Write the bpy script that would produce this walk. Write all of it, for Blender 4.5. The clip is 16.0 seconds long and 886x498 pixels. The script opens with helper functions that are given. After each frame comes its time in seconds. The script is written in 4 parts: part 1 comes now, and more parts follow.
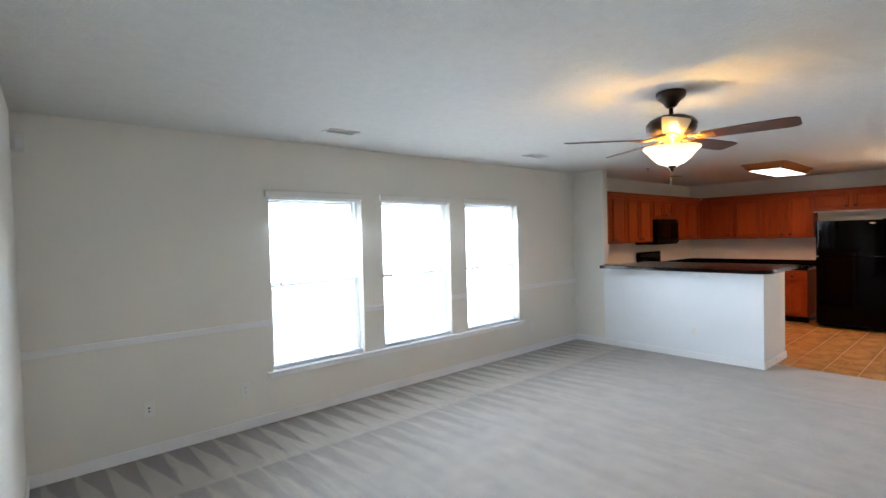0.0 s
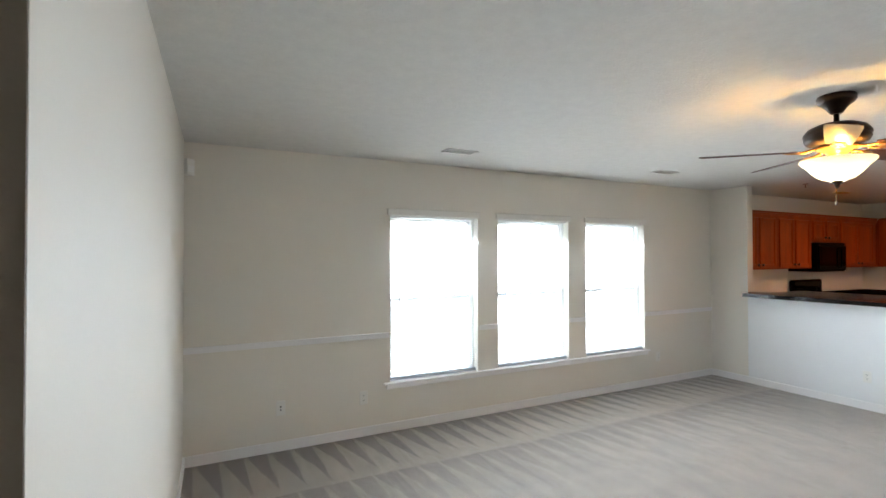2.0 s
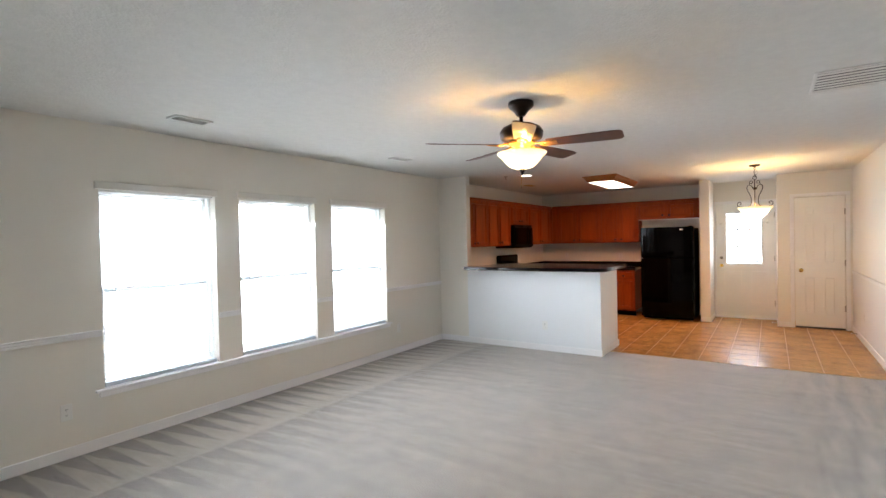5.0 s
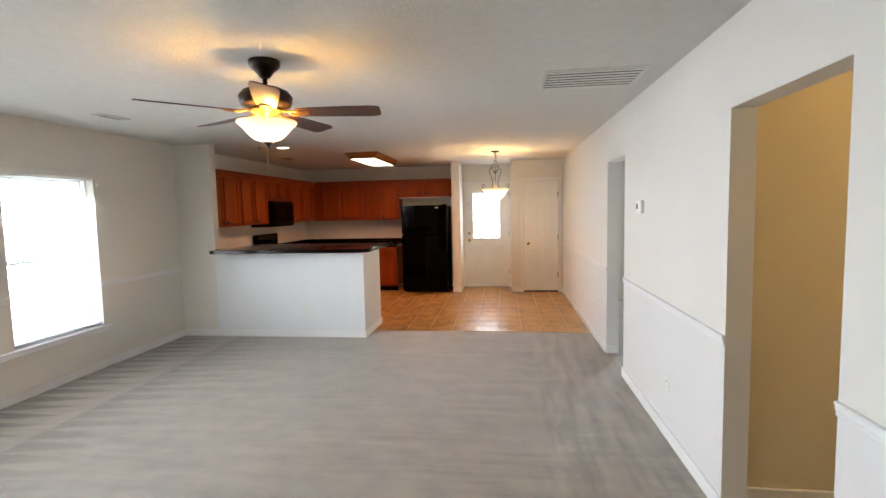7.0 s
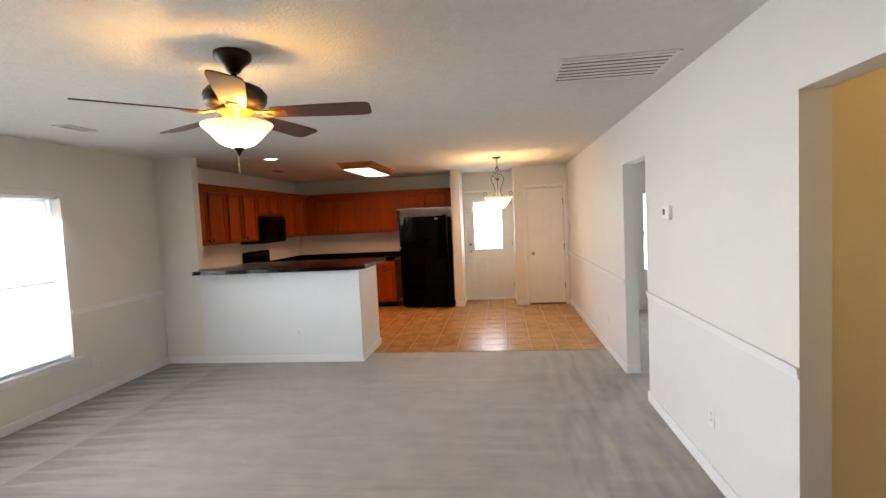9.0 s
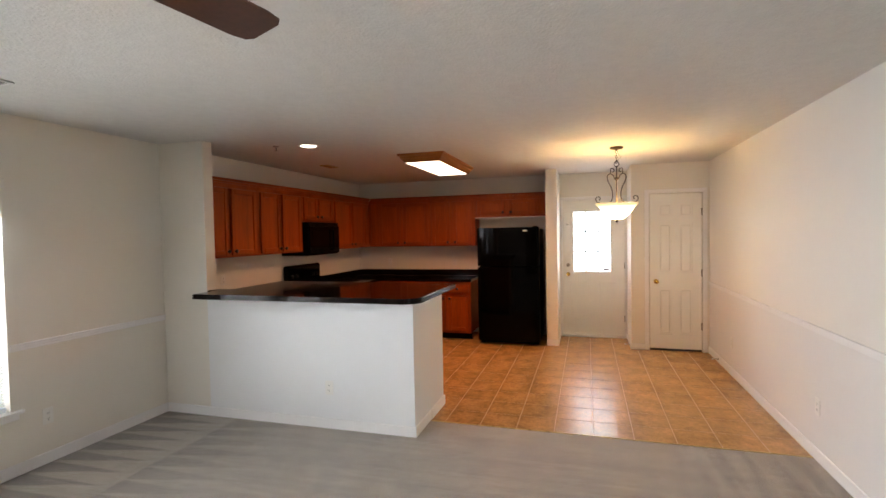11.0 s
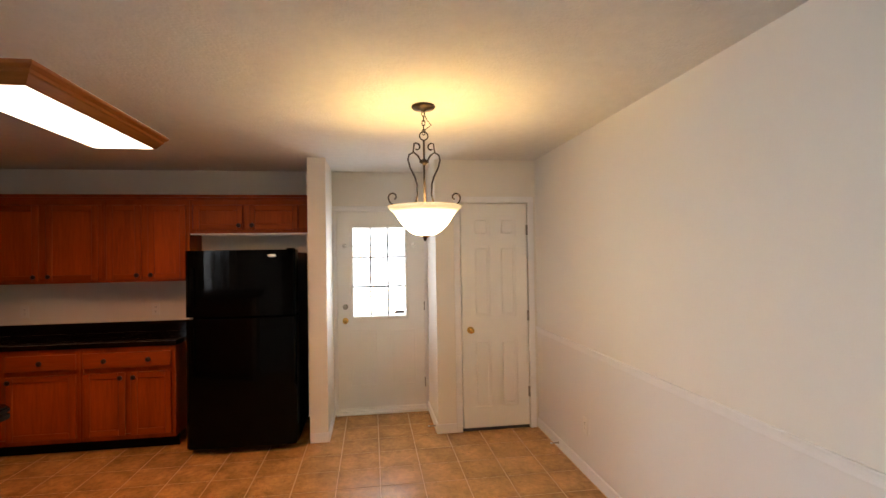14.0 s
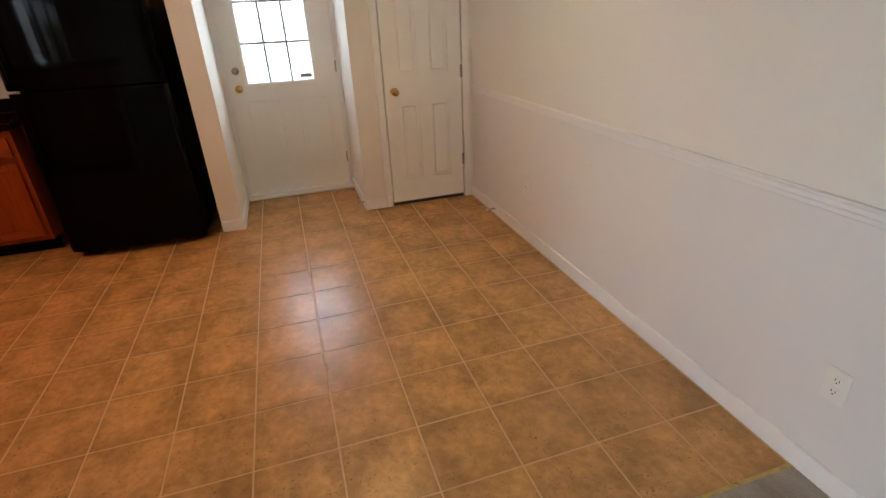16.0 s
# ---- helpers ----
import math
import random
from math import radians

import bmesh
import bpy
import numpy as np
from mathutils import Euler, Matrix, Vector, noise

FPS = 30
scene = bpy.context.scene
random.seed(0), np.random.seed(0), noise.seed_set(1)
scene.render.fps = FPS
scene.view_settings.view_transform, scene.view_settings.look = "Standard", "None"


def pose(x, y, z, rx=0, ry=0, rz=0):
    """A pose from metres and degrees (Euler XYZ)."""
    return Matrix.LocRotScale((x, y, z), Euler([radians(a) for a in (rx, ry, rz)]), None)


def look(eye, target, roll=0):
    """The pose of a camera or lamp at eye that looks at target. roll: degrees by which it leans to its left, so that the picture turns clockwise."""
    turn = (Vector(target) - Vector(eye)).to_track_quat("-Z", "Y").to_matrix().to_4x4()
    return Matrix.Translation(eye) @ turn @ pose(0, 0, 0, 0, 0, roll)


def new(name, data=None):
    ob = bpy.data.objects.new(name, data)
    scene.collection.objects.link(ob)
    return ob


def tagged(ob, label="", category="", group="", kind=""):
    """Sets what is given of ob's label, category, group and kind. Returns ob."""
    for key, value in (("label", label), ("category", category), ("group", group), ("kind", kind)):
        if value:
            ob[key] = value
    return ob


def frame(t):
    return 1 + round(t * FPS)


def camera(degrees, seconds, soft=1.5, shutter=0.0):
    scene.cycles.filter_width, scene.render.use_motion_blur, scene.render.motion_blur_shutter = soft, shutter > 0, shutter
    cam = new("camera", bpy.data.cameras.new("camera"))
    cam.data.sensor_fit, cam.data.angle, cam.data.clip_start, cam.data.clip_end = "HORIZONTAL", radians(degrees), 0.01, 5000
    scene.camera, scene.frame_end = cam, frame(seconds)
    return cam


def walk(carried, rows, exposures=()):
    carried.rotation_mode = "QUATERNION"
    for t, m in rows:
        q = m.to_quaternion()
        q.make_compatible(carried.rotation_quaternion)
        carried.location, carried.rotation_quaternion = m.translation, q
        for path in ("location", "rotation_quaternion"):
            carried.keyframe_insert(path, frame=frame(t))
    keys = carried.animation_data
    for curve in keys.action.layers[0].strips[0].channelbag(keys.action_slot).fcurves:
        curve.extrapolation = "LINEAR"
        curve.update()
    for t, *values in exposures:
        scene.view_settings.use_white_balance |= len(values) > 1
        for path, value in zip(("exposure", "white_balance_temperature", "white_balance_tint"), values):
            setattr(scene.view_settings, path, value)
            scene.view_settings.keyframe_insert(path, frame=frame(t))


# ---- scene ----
cam = camera(84.7, 16.0)
PATH = [
    (0, (0.49, 0.70, 1.57), (1.80, 2.211, 1.517), -1.5),
    (0.5, (0.509, 0.729, 1.587), (1.484, 2.475, 1.54), 0.0),
    (1, (0.518, 0.741, 1.587), (1.322, 2.572, 1.543), -0.0),
    (1.5, (0.521, 0.74, 1.584), (1.346, 2.561, 1.57), 0.1),
    (2, (0.528, 0.716, 1.58), (1.44, 2.496, 1.606), -0.1),
    (2.5, (0.526, 0.735, 1.585), (1.693, 2.359, 1.569), 0.2),
    (3, (0.536, 0.722, 1.597), (2.12, 1.943, 1.597), -0.8),
    (3.2, (0.523, 0.696, 1.603), (2.223, 1.749, 1.582), -1.2),
    (5.3, (0.512, 0.658, 1.491), (2.144, 1.812, 1.45), -1.4),
    (5.5, (0.526, 0.692, 1.51), (2.046, 1.99, 1.432), -1.1),
    (6, (0.668, 0.654, 1.54), (2.084, 2.06, 1.405), -0.1),
    (6.5, (0.806, 0.637, 1.553), (2.533, 1.627, 1.362), -0.1),
    (7, (0.874, 0.712, 1.562), (2.852, 0.96, 1.4), -1.2),
    (7.5, (0.883, 0.674, 1.564), (2.857, 0.407, 1.39), -0.8),
    (8, (0.902, 0.68, 1.569), (2.852, 0.272, 1.39), -0.8),
    (8.5, (1.008, 0.717, 1.556), (2.982, 0.464, 1.354), -0.4),
    (9, (1.307, 0.797, 1.575), (3.288, 1.039, 1.454), -2.7),
    (9.2, (1.432, 0.859, 1.596), (3.389, 1.256, 1.479), -3.2),
    (11.3, (3.42, 1.148, 1.589), (5.33, 1.738, 1.549), -1.1),
    (11.5, (3.623, 1.162, 1.601), (5.529, 1.768, 1.603), -1.5),
    (12, (4.1, 1.202, 1.578), (5.984, 1.868, 1.524), -1.0),
    (12.5, (4.595, 1.208, 1.561), (6.568, 1.526, 1.485), -0.5),
    (13, (5.028, 1.152, 1.558), (7.026, 1.229, 1.511), -2.2),
    (13.5, (5.356, 1.11, 1.587), (7.354, 1.042, 1.531), -1.4),
    (14, (5.672, 1.134, 1.583), (7.65, 0.841, 1.607), -0.9),
    (14.5, (5.929, 1.108, 1.503), (7.879, 0.744, 1.252), -1.0),
    (15, (6.21, 0.964, 1.345), (7.959, 0.68, 0.417), -2.9),
    (15.5, (6.235, 0.979, 1.29), (7.774, 0.588, 0.075), -3.2),
    (16, (6.205, 1.07, 1.417), (7.93, 0.548, 0.548), -2.6),
]
walk(cam, [(t, look(eye, target, roll)) for t, eye, target, roll in PATH],
     [(0, 0.0, 5700, 8), (0.5, -0.05, 6050, 9), (1.5, -0.01, 6100, 8), (3, -0.03, 6200, 10), (5.5, 0.03, 6150, 11), (7.2, -0.14, 6480, 11), (8, -0.22, 6650, 12), (9.2, -0.16, 6550, 12), (11.5, -0.16, 6850, 13), (12.5, -0.30, 7150, 13), (13.5, -0.40, 6950, 13), (14, -0.44, 6700, 12), (14.6, -0.45, 6550, 12), (15.2, -0.58, 6750, 12), (16, -0.64, 6050, 8)])

# ---- world, daylight and exposure ----
world = bpy.data.worlds.new("world")
scene.world = world
world.use_nodes = True
wn = world.node_tree.nodes
sky = wn.new("ShaderNodeTexSky")
sky.sky_type = "NISHITA"
sky.sun_disc = False
sky.sun_elevation, sky.sun_rotation = radians(50), radians(160)
wn["Background"].inputs[1].default_value = 0.12
world.node_tree.links.new(sky.outputs[0], wn["Background"].inputs[0])

CEIL, WALL_N, WALL_S, WALL_E = 2.435, 4.828, -0.363, 10.66
FAN, PENDANT = (3.60, 2.068), (8.42, 0.828)
WINDOWS = [(2.10, 3.02), (3.26, 4.18), (4.43, 5.36)]
WIN_LOW, WIN_HIGH = 0.445, 1.955


def lamp(name, kind, energy, colour, m, **settings):
    data = bpy.data.lights.new(name, kind)
    data.energy, data.color = energy, colour
    if kind == "AREA":
        data.shape, data.size, data.size_y = "RECTANGLE", settings["size"], settings["size_y"]
        data.spread = radians(settings.get("spread", 180))
    elif kind == "SUN":
        data.angle = radians(settings["angle"])
    else:
        data.shadow_soft_size = settings["radius"]
    if kind == "SPOT":
        data.spot_size, data.spot_blend = radians(settings["spot"]), 0.6
    ob = new(name, data)
    ob.matrix_world = m
    return ob


DAY, WARM = (0.84, 0.92, 1.0), (1.0, 0.53, 0.10)
lamp("sun", "SUN", 1.0, (1.0, 0.95, 0.88), look((0, 0, 10), (3, -8, 0)), angle=12)
for wx0, wx1 in WINDOWS:
    lamp("window_light", "AREA", 66, DAY, look(((wx0 + wx1) / 2, 5.24, 1.32), ((wx0 + wx1) / 2, 3.9, 0.0)), size=0.98, size_y=1.46, spread=155)
lamp("door_light", "AREA", 12, DAY, look((10.86, 1.05, 1.42), (0, 1.05, 1.1)), size=0.52, size_y=0.88)
lamp("side_window_light", "AREA", 60, DAY, look((9.40, -1.9, 1.25), (0, -1.9, 1.1)), size=1.2, size_y=1.3)
lamp("hall_lamp", "POINT", 18, (1.0, 0.70, 0.34), pose(2.85, -1.9, 2.25), radius=0.08)
for k in range(2):
    lamp("fan_bulb", "POINT", 11, WARM, pose(FAN[0] + 0.09 * math.cos(0.6 + math.pi * k), FAN[1] + 0.09 * math.sin(0.6 + math.pi * k), 2.045), radius=0.022)
lamp("pendant_bulb", "POINT", 16, WARM, pose(PENDANT[0] + 0.03, PENDANT[1] - 0.03, 1.785), radius=0.03)
lamp("tube_light", "AREA", 26, (1.0, 0.32, 0.062), look((8.64, 2.79, 2.335), (8.64, 2.79, 0)), size=1.20, size_y=0.34, spread=165)
lamp("can_light", "SPOT", 8, (1.0, 0.45, 0.14), look((7.18, 3.64, 2.42), (7.18, 3.64, 0)), radius=0.05, spot=110)

# ---- materials ----


def mat(name, colour, rough=0.6, vary=0.12, scale=6.0, grain=60.0, bump=0.15, metal=0.0, stretch=(1, 1, 1), island=0.0, depth=0.002, coat=0.0, spec=0.5):
    """A surface with two scales of variation in tone, a matching roughness and a fine relief."""
    m = bpy.data.materials.new(name)
    m.use_nodes = True
    n, l = m.node_tree.nodes, m.node_tree.links
    b = n["Principled BSDF"]
    geo = n.new("ShaderNodeNewGeometry")
    mp = n.new("ShaderNodeMapping")
    mp.inputs["Scale"].default_value = stretch
    l.new(geo.outputs["Position"], mp.inputs["Vector"])
    big, fine = n.new("ShaderNodeTexNoise"), n.new("ShaderNodeTexNoise")
    for tex, s, d in ((big, scale, 4), (fine, grain, 3)):
        tex.inputs["Scale"].default_value, tex.inputs["Detail"].default_value = s, d
        l.new(mp.outputs[0], tex.inputs["Vector"])
    mix = n.new("ShaderNodeMath")
    mix.operation = "MULTIPLY_ADD"
    mix.inputs[1].default_value = 0.35
    l.new(fine.outputs[0], mix.inputs[0])
    sc = n.new("ShaderNodeMath")
    sc.operation = "MULTIPLY"
    sc.inputs[1].default_value = 0.65
    l.new(big.outputs[0], sc.inputs[0])
    l.new(sc.outputs[0], mix.inputs[2])
    tone = n.new("ShaderNodeMapRange")
    tone.inputs["From Min"].default_value, tone.inputs["From Max"].default_value = 0.3, 0.7
    tone.inputs["To Min"].default_value, tone.inputs["To Max"].default_value = 1 - vary, 1 + vary
    l.new(mix.outputs[0], tone.inputs["Value"])
    value = tone.outputs[0]
    if island:
        ma = n.new("ShaderNodeMapRange")
        ma.inputs["To Min"].default_value, ma.inputs["To Max"].default_value = 1 - island, 1 + island
        l.new(geo.outputs["Random Per Island"], ma.inputs["Value"])
        mul = n.new("ShaderNodeMath")
        mul.operation = "MULTIPLY"
        l.new(value, mul.inputs[0])
        l.new(ma.outputs[0], mul.inputs[1])
        value = mul.outputs[0]
    col = n.new("ShaderNodeVectorMath")
    col.operation = "SCALE"
    col.inputs[0].default_value = colour
    l.new(value, col.inputs["Scale"])
    l.new(col.outputs[0], b.inputs["Base Color"])
    b.inputs["Metallic"].default_value = metal
    b.inputs["Coat Weight"].default_value = coat
    b.inputs["Specular IOR Level"].default_value = spec
    b.inputs["Coat Roughness"].default_value = 0.15
    rr = n.new("ShaderNodeMapRange")
    rr.inputs["To Min"].default_value, rr.inputs["To Max"].default_value = max(0.02, rough - 0.08), min(1, rough + 0.08)
    l.new(big.outputs[0], rr.inputs["Value"])
    l.new(rr.outputs[0], b.inputs["Roughness"])
    if bump:
        bp = n.new("ShaderNodeBump")
        bp.inputs["Strength"].default_value, bp.inputs["Distance"].default_value = bump, depth
        l.new(fine.outputs[0], bp.inputs["Height"])
        l.new(bp.outputs[0], b.inputs["Normal"])
    return m


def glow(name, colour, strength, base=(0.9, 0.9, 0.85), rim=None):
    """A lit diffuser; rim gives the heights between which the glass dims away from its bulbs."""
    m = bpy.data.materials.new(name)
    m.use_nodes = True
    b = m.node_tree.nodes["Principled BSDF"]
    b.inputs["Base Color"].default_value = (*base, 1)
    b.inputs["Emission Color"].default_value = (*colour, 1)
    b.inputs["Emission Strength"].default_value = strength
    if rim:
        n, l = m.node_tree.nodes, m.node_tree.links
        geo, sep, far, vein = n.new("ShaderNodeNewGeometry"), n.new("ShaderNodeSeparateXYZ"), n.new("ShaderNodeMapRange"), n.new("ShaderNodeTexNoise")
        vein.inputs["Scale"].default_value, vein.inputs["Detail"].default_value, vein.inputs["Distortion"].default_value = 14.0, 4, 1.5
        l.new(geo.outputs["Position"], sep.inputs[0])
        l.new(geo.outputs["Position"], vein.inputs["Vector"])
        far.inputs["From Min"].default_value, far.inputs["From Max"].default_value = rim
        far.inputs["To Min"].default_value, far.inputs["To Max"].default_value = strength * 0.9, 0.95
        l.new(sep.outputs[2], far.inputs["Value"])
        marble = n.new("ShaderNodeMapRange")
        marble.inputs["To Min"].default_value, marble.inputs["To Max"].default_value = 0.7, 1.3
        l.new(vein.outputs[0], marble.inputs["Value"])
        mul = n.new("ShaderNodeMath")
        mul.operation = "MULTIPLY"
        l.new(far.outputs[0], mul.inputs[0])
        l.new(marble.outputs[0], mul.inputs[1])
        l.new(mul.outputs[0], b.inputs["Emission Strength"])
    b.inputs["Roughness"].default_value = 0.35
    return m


def node(m, kind, op=None, a=None, b=None, c=None):
    """A maths node with its inputs set or linked."""
    n = m.node_tree.nodes.new(kind)
    if op:
        n.operation = op
    for i, v in enumerate((a, b, c)):
        if v is None:
            continue
        if isinstance(v, (int, float)):
            n.inputs[i].default_value = v
        else:
            m.node_tree.links.new(v, n.inputs[i])
    return n.outputs[0]


def carpet_material():
    """Cut-pile carpet with vacuum strokes: wedges along the window wall, soft bands across the room."""
    m = mat("carpet", (0.290, 0.246, 0.196), 0.66, 0.22, 5.0, 150.0, 1.0, depth=0.006, spec=0.8)
    n, l = m.node_tree.nodes, m.node_tree.links
    b = n["Principled BSDF"]
    b.inputs["Sheen Weight"].default_value = 0.45
    b.inputs["Sheen Roughness"].default_value = 0.42
    col = b.inputs["Base Color"].links[0].from_node
    old = col.inputs["Scale"].links[0].from_socket
    geo = n.new("ShaderNodeNewGeometry")
    sep = n.new("ShaderNodeSeparateXYZ")
    l.new(geo.outputs["Position"], sep.inputs[0])
    wob = n.new("ShaderNodeTexNoise")
    wob.inputs["Scale"].default_value = 2.2
    l.new(geo.outputs["Position"], wob.inputs["Vector"])
    x = node(m, "ShaderNodeMath", "MULTIPLY_ADD", wob.outputs[0], 0.05, sep.outputs[0])
    y = node(m, "ShaderNodeMath", "MULTIPLY_ADD", wob.outputs[0], 0.08, sep.outputs[1])
    # wedges: two rows, each with its points to the wall, leaning with the stroke
    lean = node(m, "ShaderNodeMath", "MULTIPLY_ADD", sep.outputs[1], 0.12, x)
    f = node(m, "ShaderNodeMath", "FRACT", node(m, "ShaderNodeMath", "DIVIDE", lean, 0.175))
    tri = node(m, "ShaderNodeMath", "ABSOLUTE", node(m, "ShaderNodeMath", "SUBTRACT", f, 0.5))
    d = node(m, "ShaderNodeMath", "SUBTRACT", 4.90, y)
    row = node(m, "ShaderNodeMath", "FRACT", node(m, "ShaderNodeMath", "DIVIDE", d, 0.80))
    lim = node(m, "ShaderNodeMath", "MULTIPLY_ADD", row, 0.52, 0.03)
    wedge = n.new("ShaderNodeMapRange")
    wedge.inputs["From Min"].default_value, wedge.inputs["From Max"].default_value = -0.035, 0.035
    l.new(node(m, "ShaderNodeMath", "SUBTRACT", tri, lim), wedge.inputs["Value"])
    near = n.new("ShaderNodeMapRange")
    near.inputs["From Min"].default_value, near.inputs["From Max"].default_value = 1.7, 0.45
    l.new(d, near.inputs["Value"])
    w = node(m, "ShaderNodeMath", "MULTIPLY", wedge.outputs[0], near.outputs[0])
    # bands running across the room
    band = n.new("ShaderNodeTexNoise")
    band.inputs["Scale"].default_value, band.inputs["Detail"].default_value = 1.0, 3
    mp = n.new("ShaderNodeMapping")
    mp.inputs["Scale"].default_value = (9.0, 0.9, 1)
    l.new(geo.outputs["Position"], mp.inputs["Vector"])
    l.new(mp.outputs[0], band.inputs["Vector"])
    s = node(m, "ShaderNodeMath", "MULTIPLY_ADD", band.outputs[0], 0.46, 0.77)
    # shorter stroke edges in drifts over the open floor
    mr = n.new("ShaderNodeMapping")
    mr.inputs["Scale"].default_value = (20.0, 1.3, 1)
    mr.inputs["Rotation"].default_value = (0, 0, -0.06)
    l.new(geo.outputs["Position"], mr.inputs["Vector"])
    ridge = remap(m, noise(m, mr.outputs[0], 1.0, 2), 0.34, 0.66, -0.10, 0.10)
    drift = remap(m, noise(m, geo.outputs["Position"], 0.9, 2), 0.42, 0.60, 0.0, 1.0)
    s = node(m, "ShaderNodeMath", "MULTIPLY_ADD", ridge, drift, s)
    # strokes along the south wall
    long = n.new("ShaderNodeTexNoise")
    long.inputs["Scale"].default_value, long.inputs["Detail"].default_value = 1.0, 2
    mq = n.new("ShaderNodeMapping")
    mq.inputs["Scale"].default_value = (1.6, 12.0, 1)
    mq.inputs["Rotation"].default_value = (0, 0, 0.12)
    l.new(geo.outputs["Position"], mq.inputs["Vector"])
    l.new(mq.outputs[0], long.inputs["Vector"])
    south = n.new("ShaderNodeMapRange")
    south.inputs["From Min"].default_value, south.inputs["From Max"].default_value = 0.75, 0.35
    l.new(y, south.inputs["Value"])
    stroke = node(m, "ShaderNodeMath", "MULTIPLY", node(m, "ShaderNodeMath", "SUBTRACT", long.outputs[0], 0.55), south.outputs[0])
    s = node(m, "ShaderNodeMath", "MULTIPLY_ADD", stroke, 1.2, s)
    s = node(m, "ShaderNodeMath", "MULTIPLY_ADD", w, -0.54, s)
    l.new(node(m, "ShaderNodeMath", "MULTIPLY", old, s), col.inputs["Scale"])
    return m


def noise(m, vector, scale, detail, rough=0.5):
    """A noise texture on a position, read as a value."""
    t = m.node_tree.nodes.new("ShaderNodeTexNoise")
    t.inputs["Scale"].default_value, t.inputs["Detail"].default_value, t.inputs["Roughness"].default_value = scale, detail, rough
    m.node_tree.links.new(vector, t.inputs["Vector"])
    return t.outputs[0]


def remap(m, value, low, high, to_low, to_high):
    """A smooth ramp of a value between two ends."""
    t = m.node_tree.nodes.new("ShaderNodeMapRange")
    t.interpolation_type = "SMOOTHSTEP"
    for i, v in enumerate((low, high, to_low, to_high)):
        t.inputs[i + 1].default_value = v
    m.node_tree.links.new(value, t.inputs[0])
    return t.outputs[0]


def tile_material():
    """Printed stone-look tile: two clouded tones, darker towards the rim, with small dark pits in drifts."""
    m = bpy.data.materials.new("floor_tile")
    m.use_nodes = True
    n, l = m.node_tree.nodes, m.node_tree.links
    b = n["Principled BSDF"]
    at = n.new("ShaderNodeNewGeometry").outputs["Position"]
    cloud, grain = noise(m, at, 5.0, 6, 0.62), noise(m, at, 26.0, 5, 0.6)
    drift, speck = noise(m, at, 9.0, 3), noise(m, at, 95.0, 2)
    tint = n.new("ShaderNodeMix")
    tint.data_type = "RGBA"
    tint.inputs[6].default_value, tint.inputs[7].default_value = (0.555, 0.300, 0.104, 1), (0.370, 0.205, 0.074, 1)
    l.new(remap(m, cloud, 0.28, 0.72, 0.0, 1.0), tint.inputs["Factor"])
    own = n.new("ShaderNodeSeparateXYZ")
    l.new(n.new("ShaderNodeTexCoord").outputs["Object"], own.inputs[0])
    away = [node(m, "ShaderNodeMath", "ABSOLUTE", node(m, "ShaderNodeMath", "SUBTRACT", own.outputs[q], 0.146)) for q in (0, 1)]
    away = node(m, "ShaderNodeMath", "MULTIPLY_ADD", node(m, "ShaderNodeMath", "SUBTRACT", cloud, 0.5), 0.22, node(m, "ShaderNodeMath", "MAXIMUM", *away))
    tone = node(m, "ShaderNodeMath", "MULTIPLY", remap(m, away, 0.04, 0.18, 1.06, 0.86), remap(m, grain, 0.25, 0.75, 0.83, 1.17))
    edge = node(m, "ShaderNodeMath", "SUBTRACT", speck, node(m, "ShaderNodeMath", "MULTIPLY", drift, 0.30))
    tone = node(m, "ShaderNodeMath", "MULTIPLY", tone, remap(m, edge, 0.12, 0.22, 0.50, 1.0))
    own_tone = remap(m, n.new("ShaderNodeObjectInfo").outputs["Random"], 0.0, 1.0, 0.93, 1.07)
    scale = n.new("ShaderNodeVectorMath")
    scale.operation = "SCALE"
    l.new(tint.outputs[2], scale.inputs[0])
    l.new(node(m, "ShaderNodeMath", "MULTIPLY", tone, own_tone), scale.inputs["Scale"])
    l.new(scale.outputs[0], b.inputs["Base Color"])
    b.inputs["Roughness"].default_value = 0.26
    bump = n.new("ShaderNodeBump")
    bump.inputs["Strength"].default_value, bump.inputs["Distance"].default_value = 0.06, 0.001
    l.new(grain, bump.inputs["Height"])
    l.new(bump.outputs[0], b.inputs["Normal"])
    return m


def wood_material(name, colour, axis, rough=0.45):
    """Oak with long grain along one axis."""
    stretch = [9.0, 9.0, 9.0]
    stretch["xyz".index(axis)] = 0.9
    m = mat(name, colour, rough, 0.34, 1.0, 7.0, 0.25, stretch=tuple(stretch), island=0.16, depth=0.001, coat=0.0, spec=0.18)
    return m


def glass_material():
    m = bpy.data.materials.new("window_glass")
    m.use_nodes = True
    b = m.node_tree.nodes["Principled BSDF"]
    b.inputs["Transmission Weight"].default_value = 1.0
    b.inputs["Roughness"].default_value = 0.02
    b.inputs["IOR"].default_value = 1.1
    return m


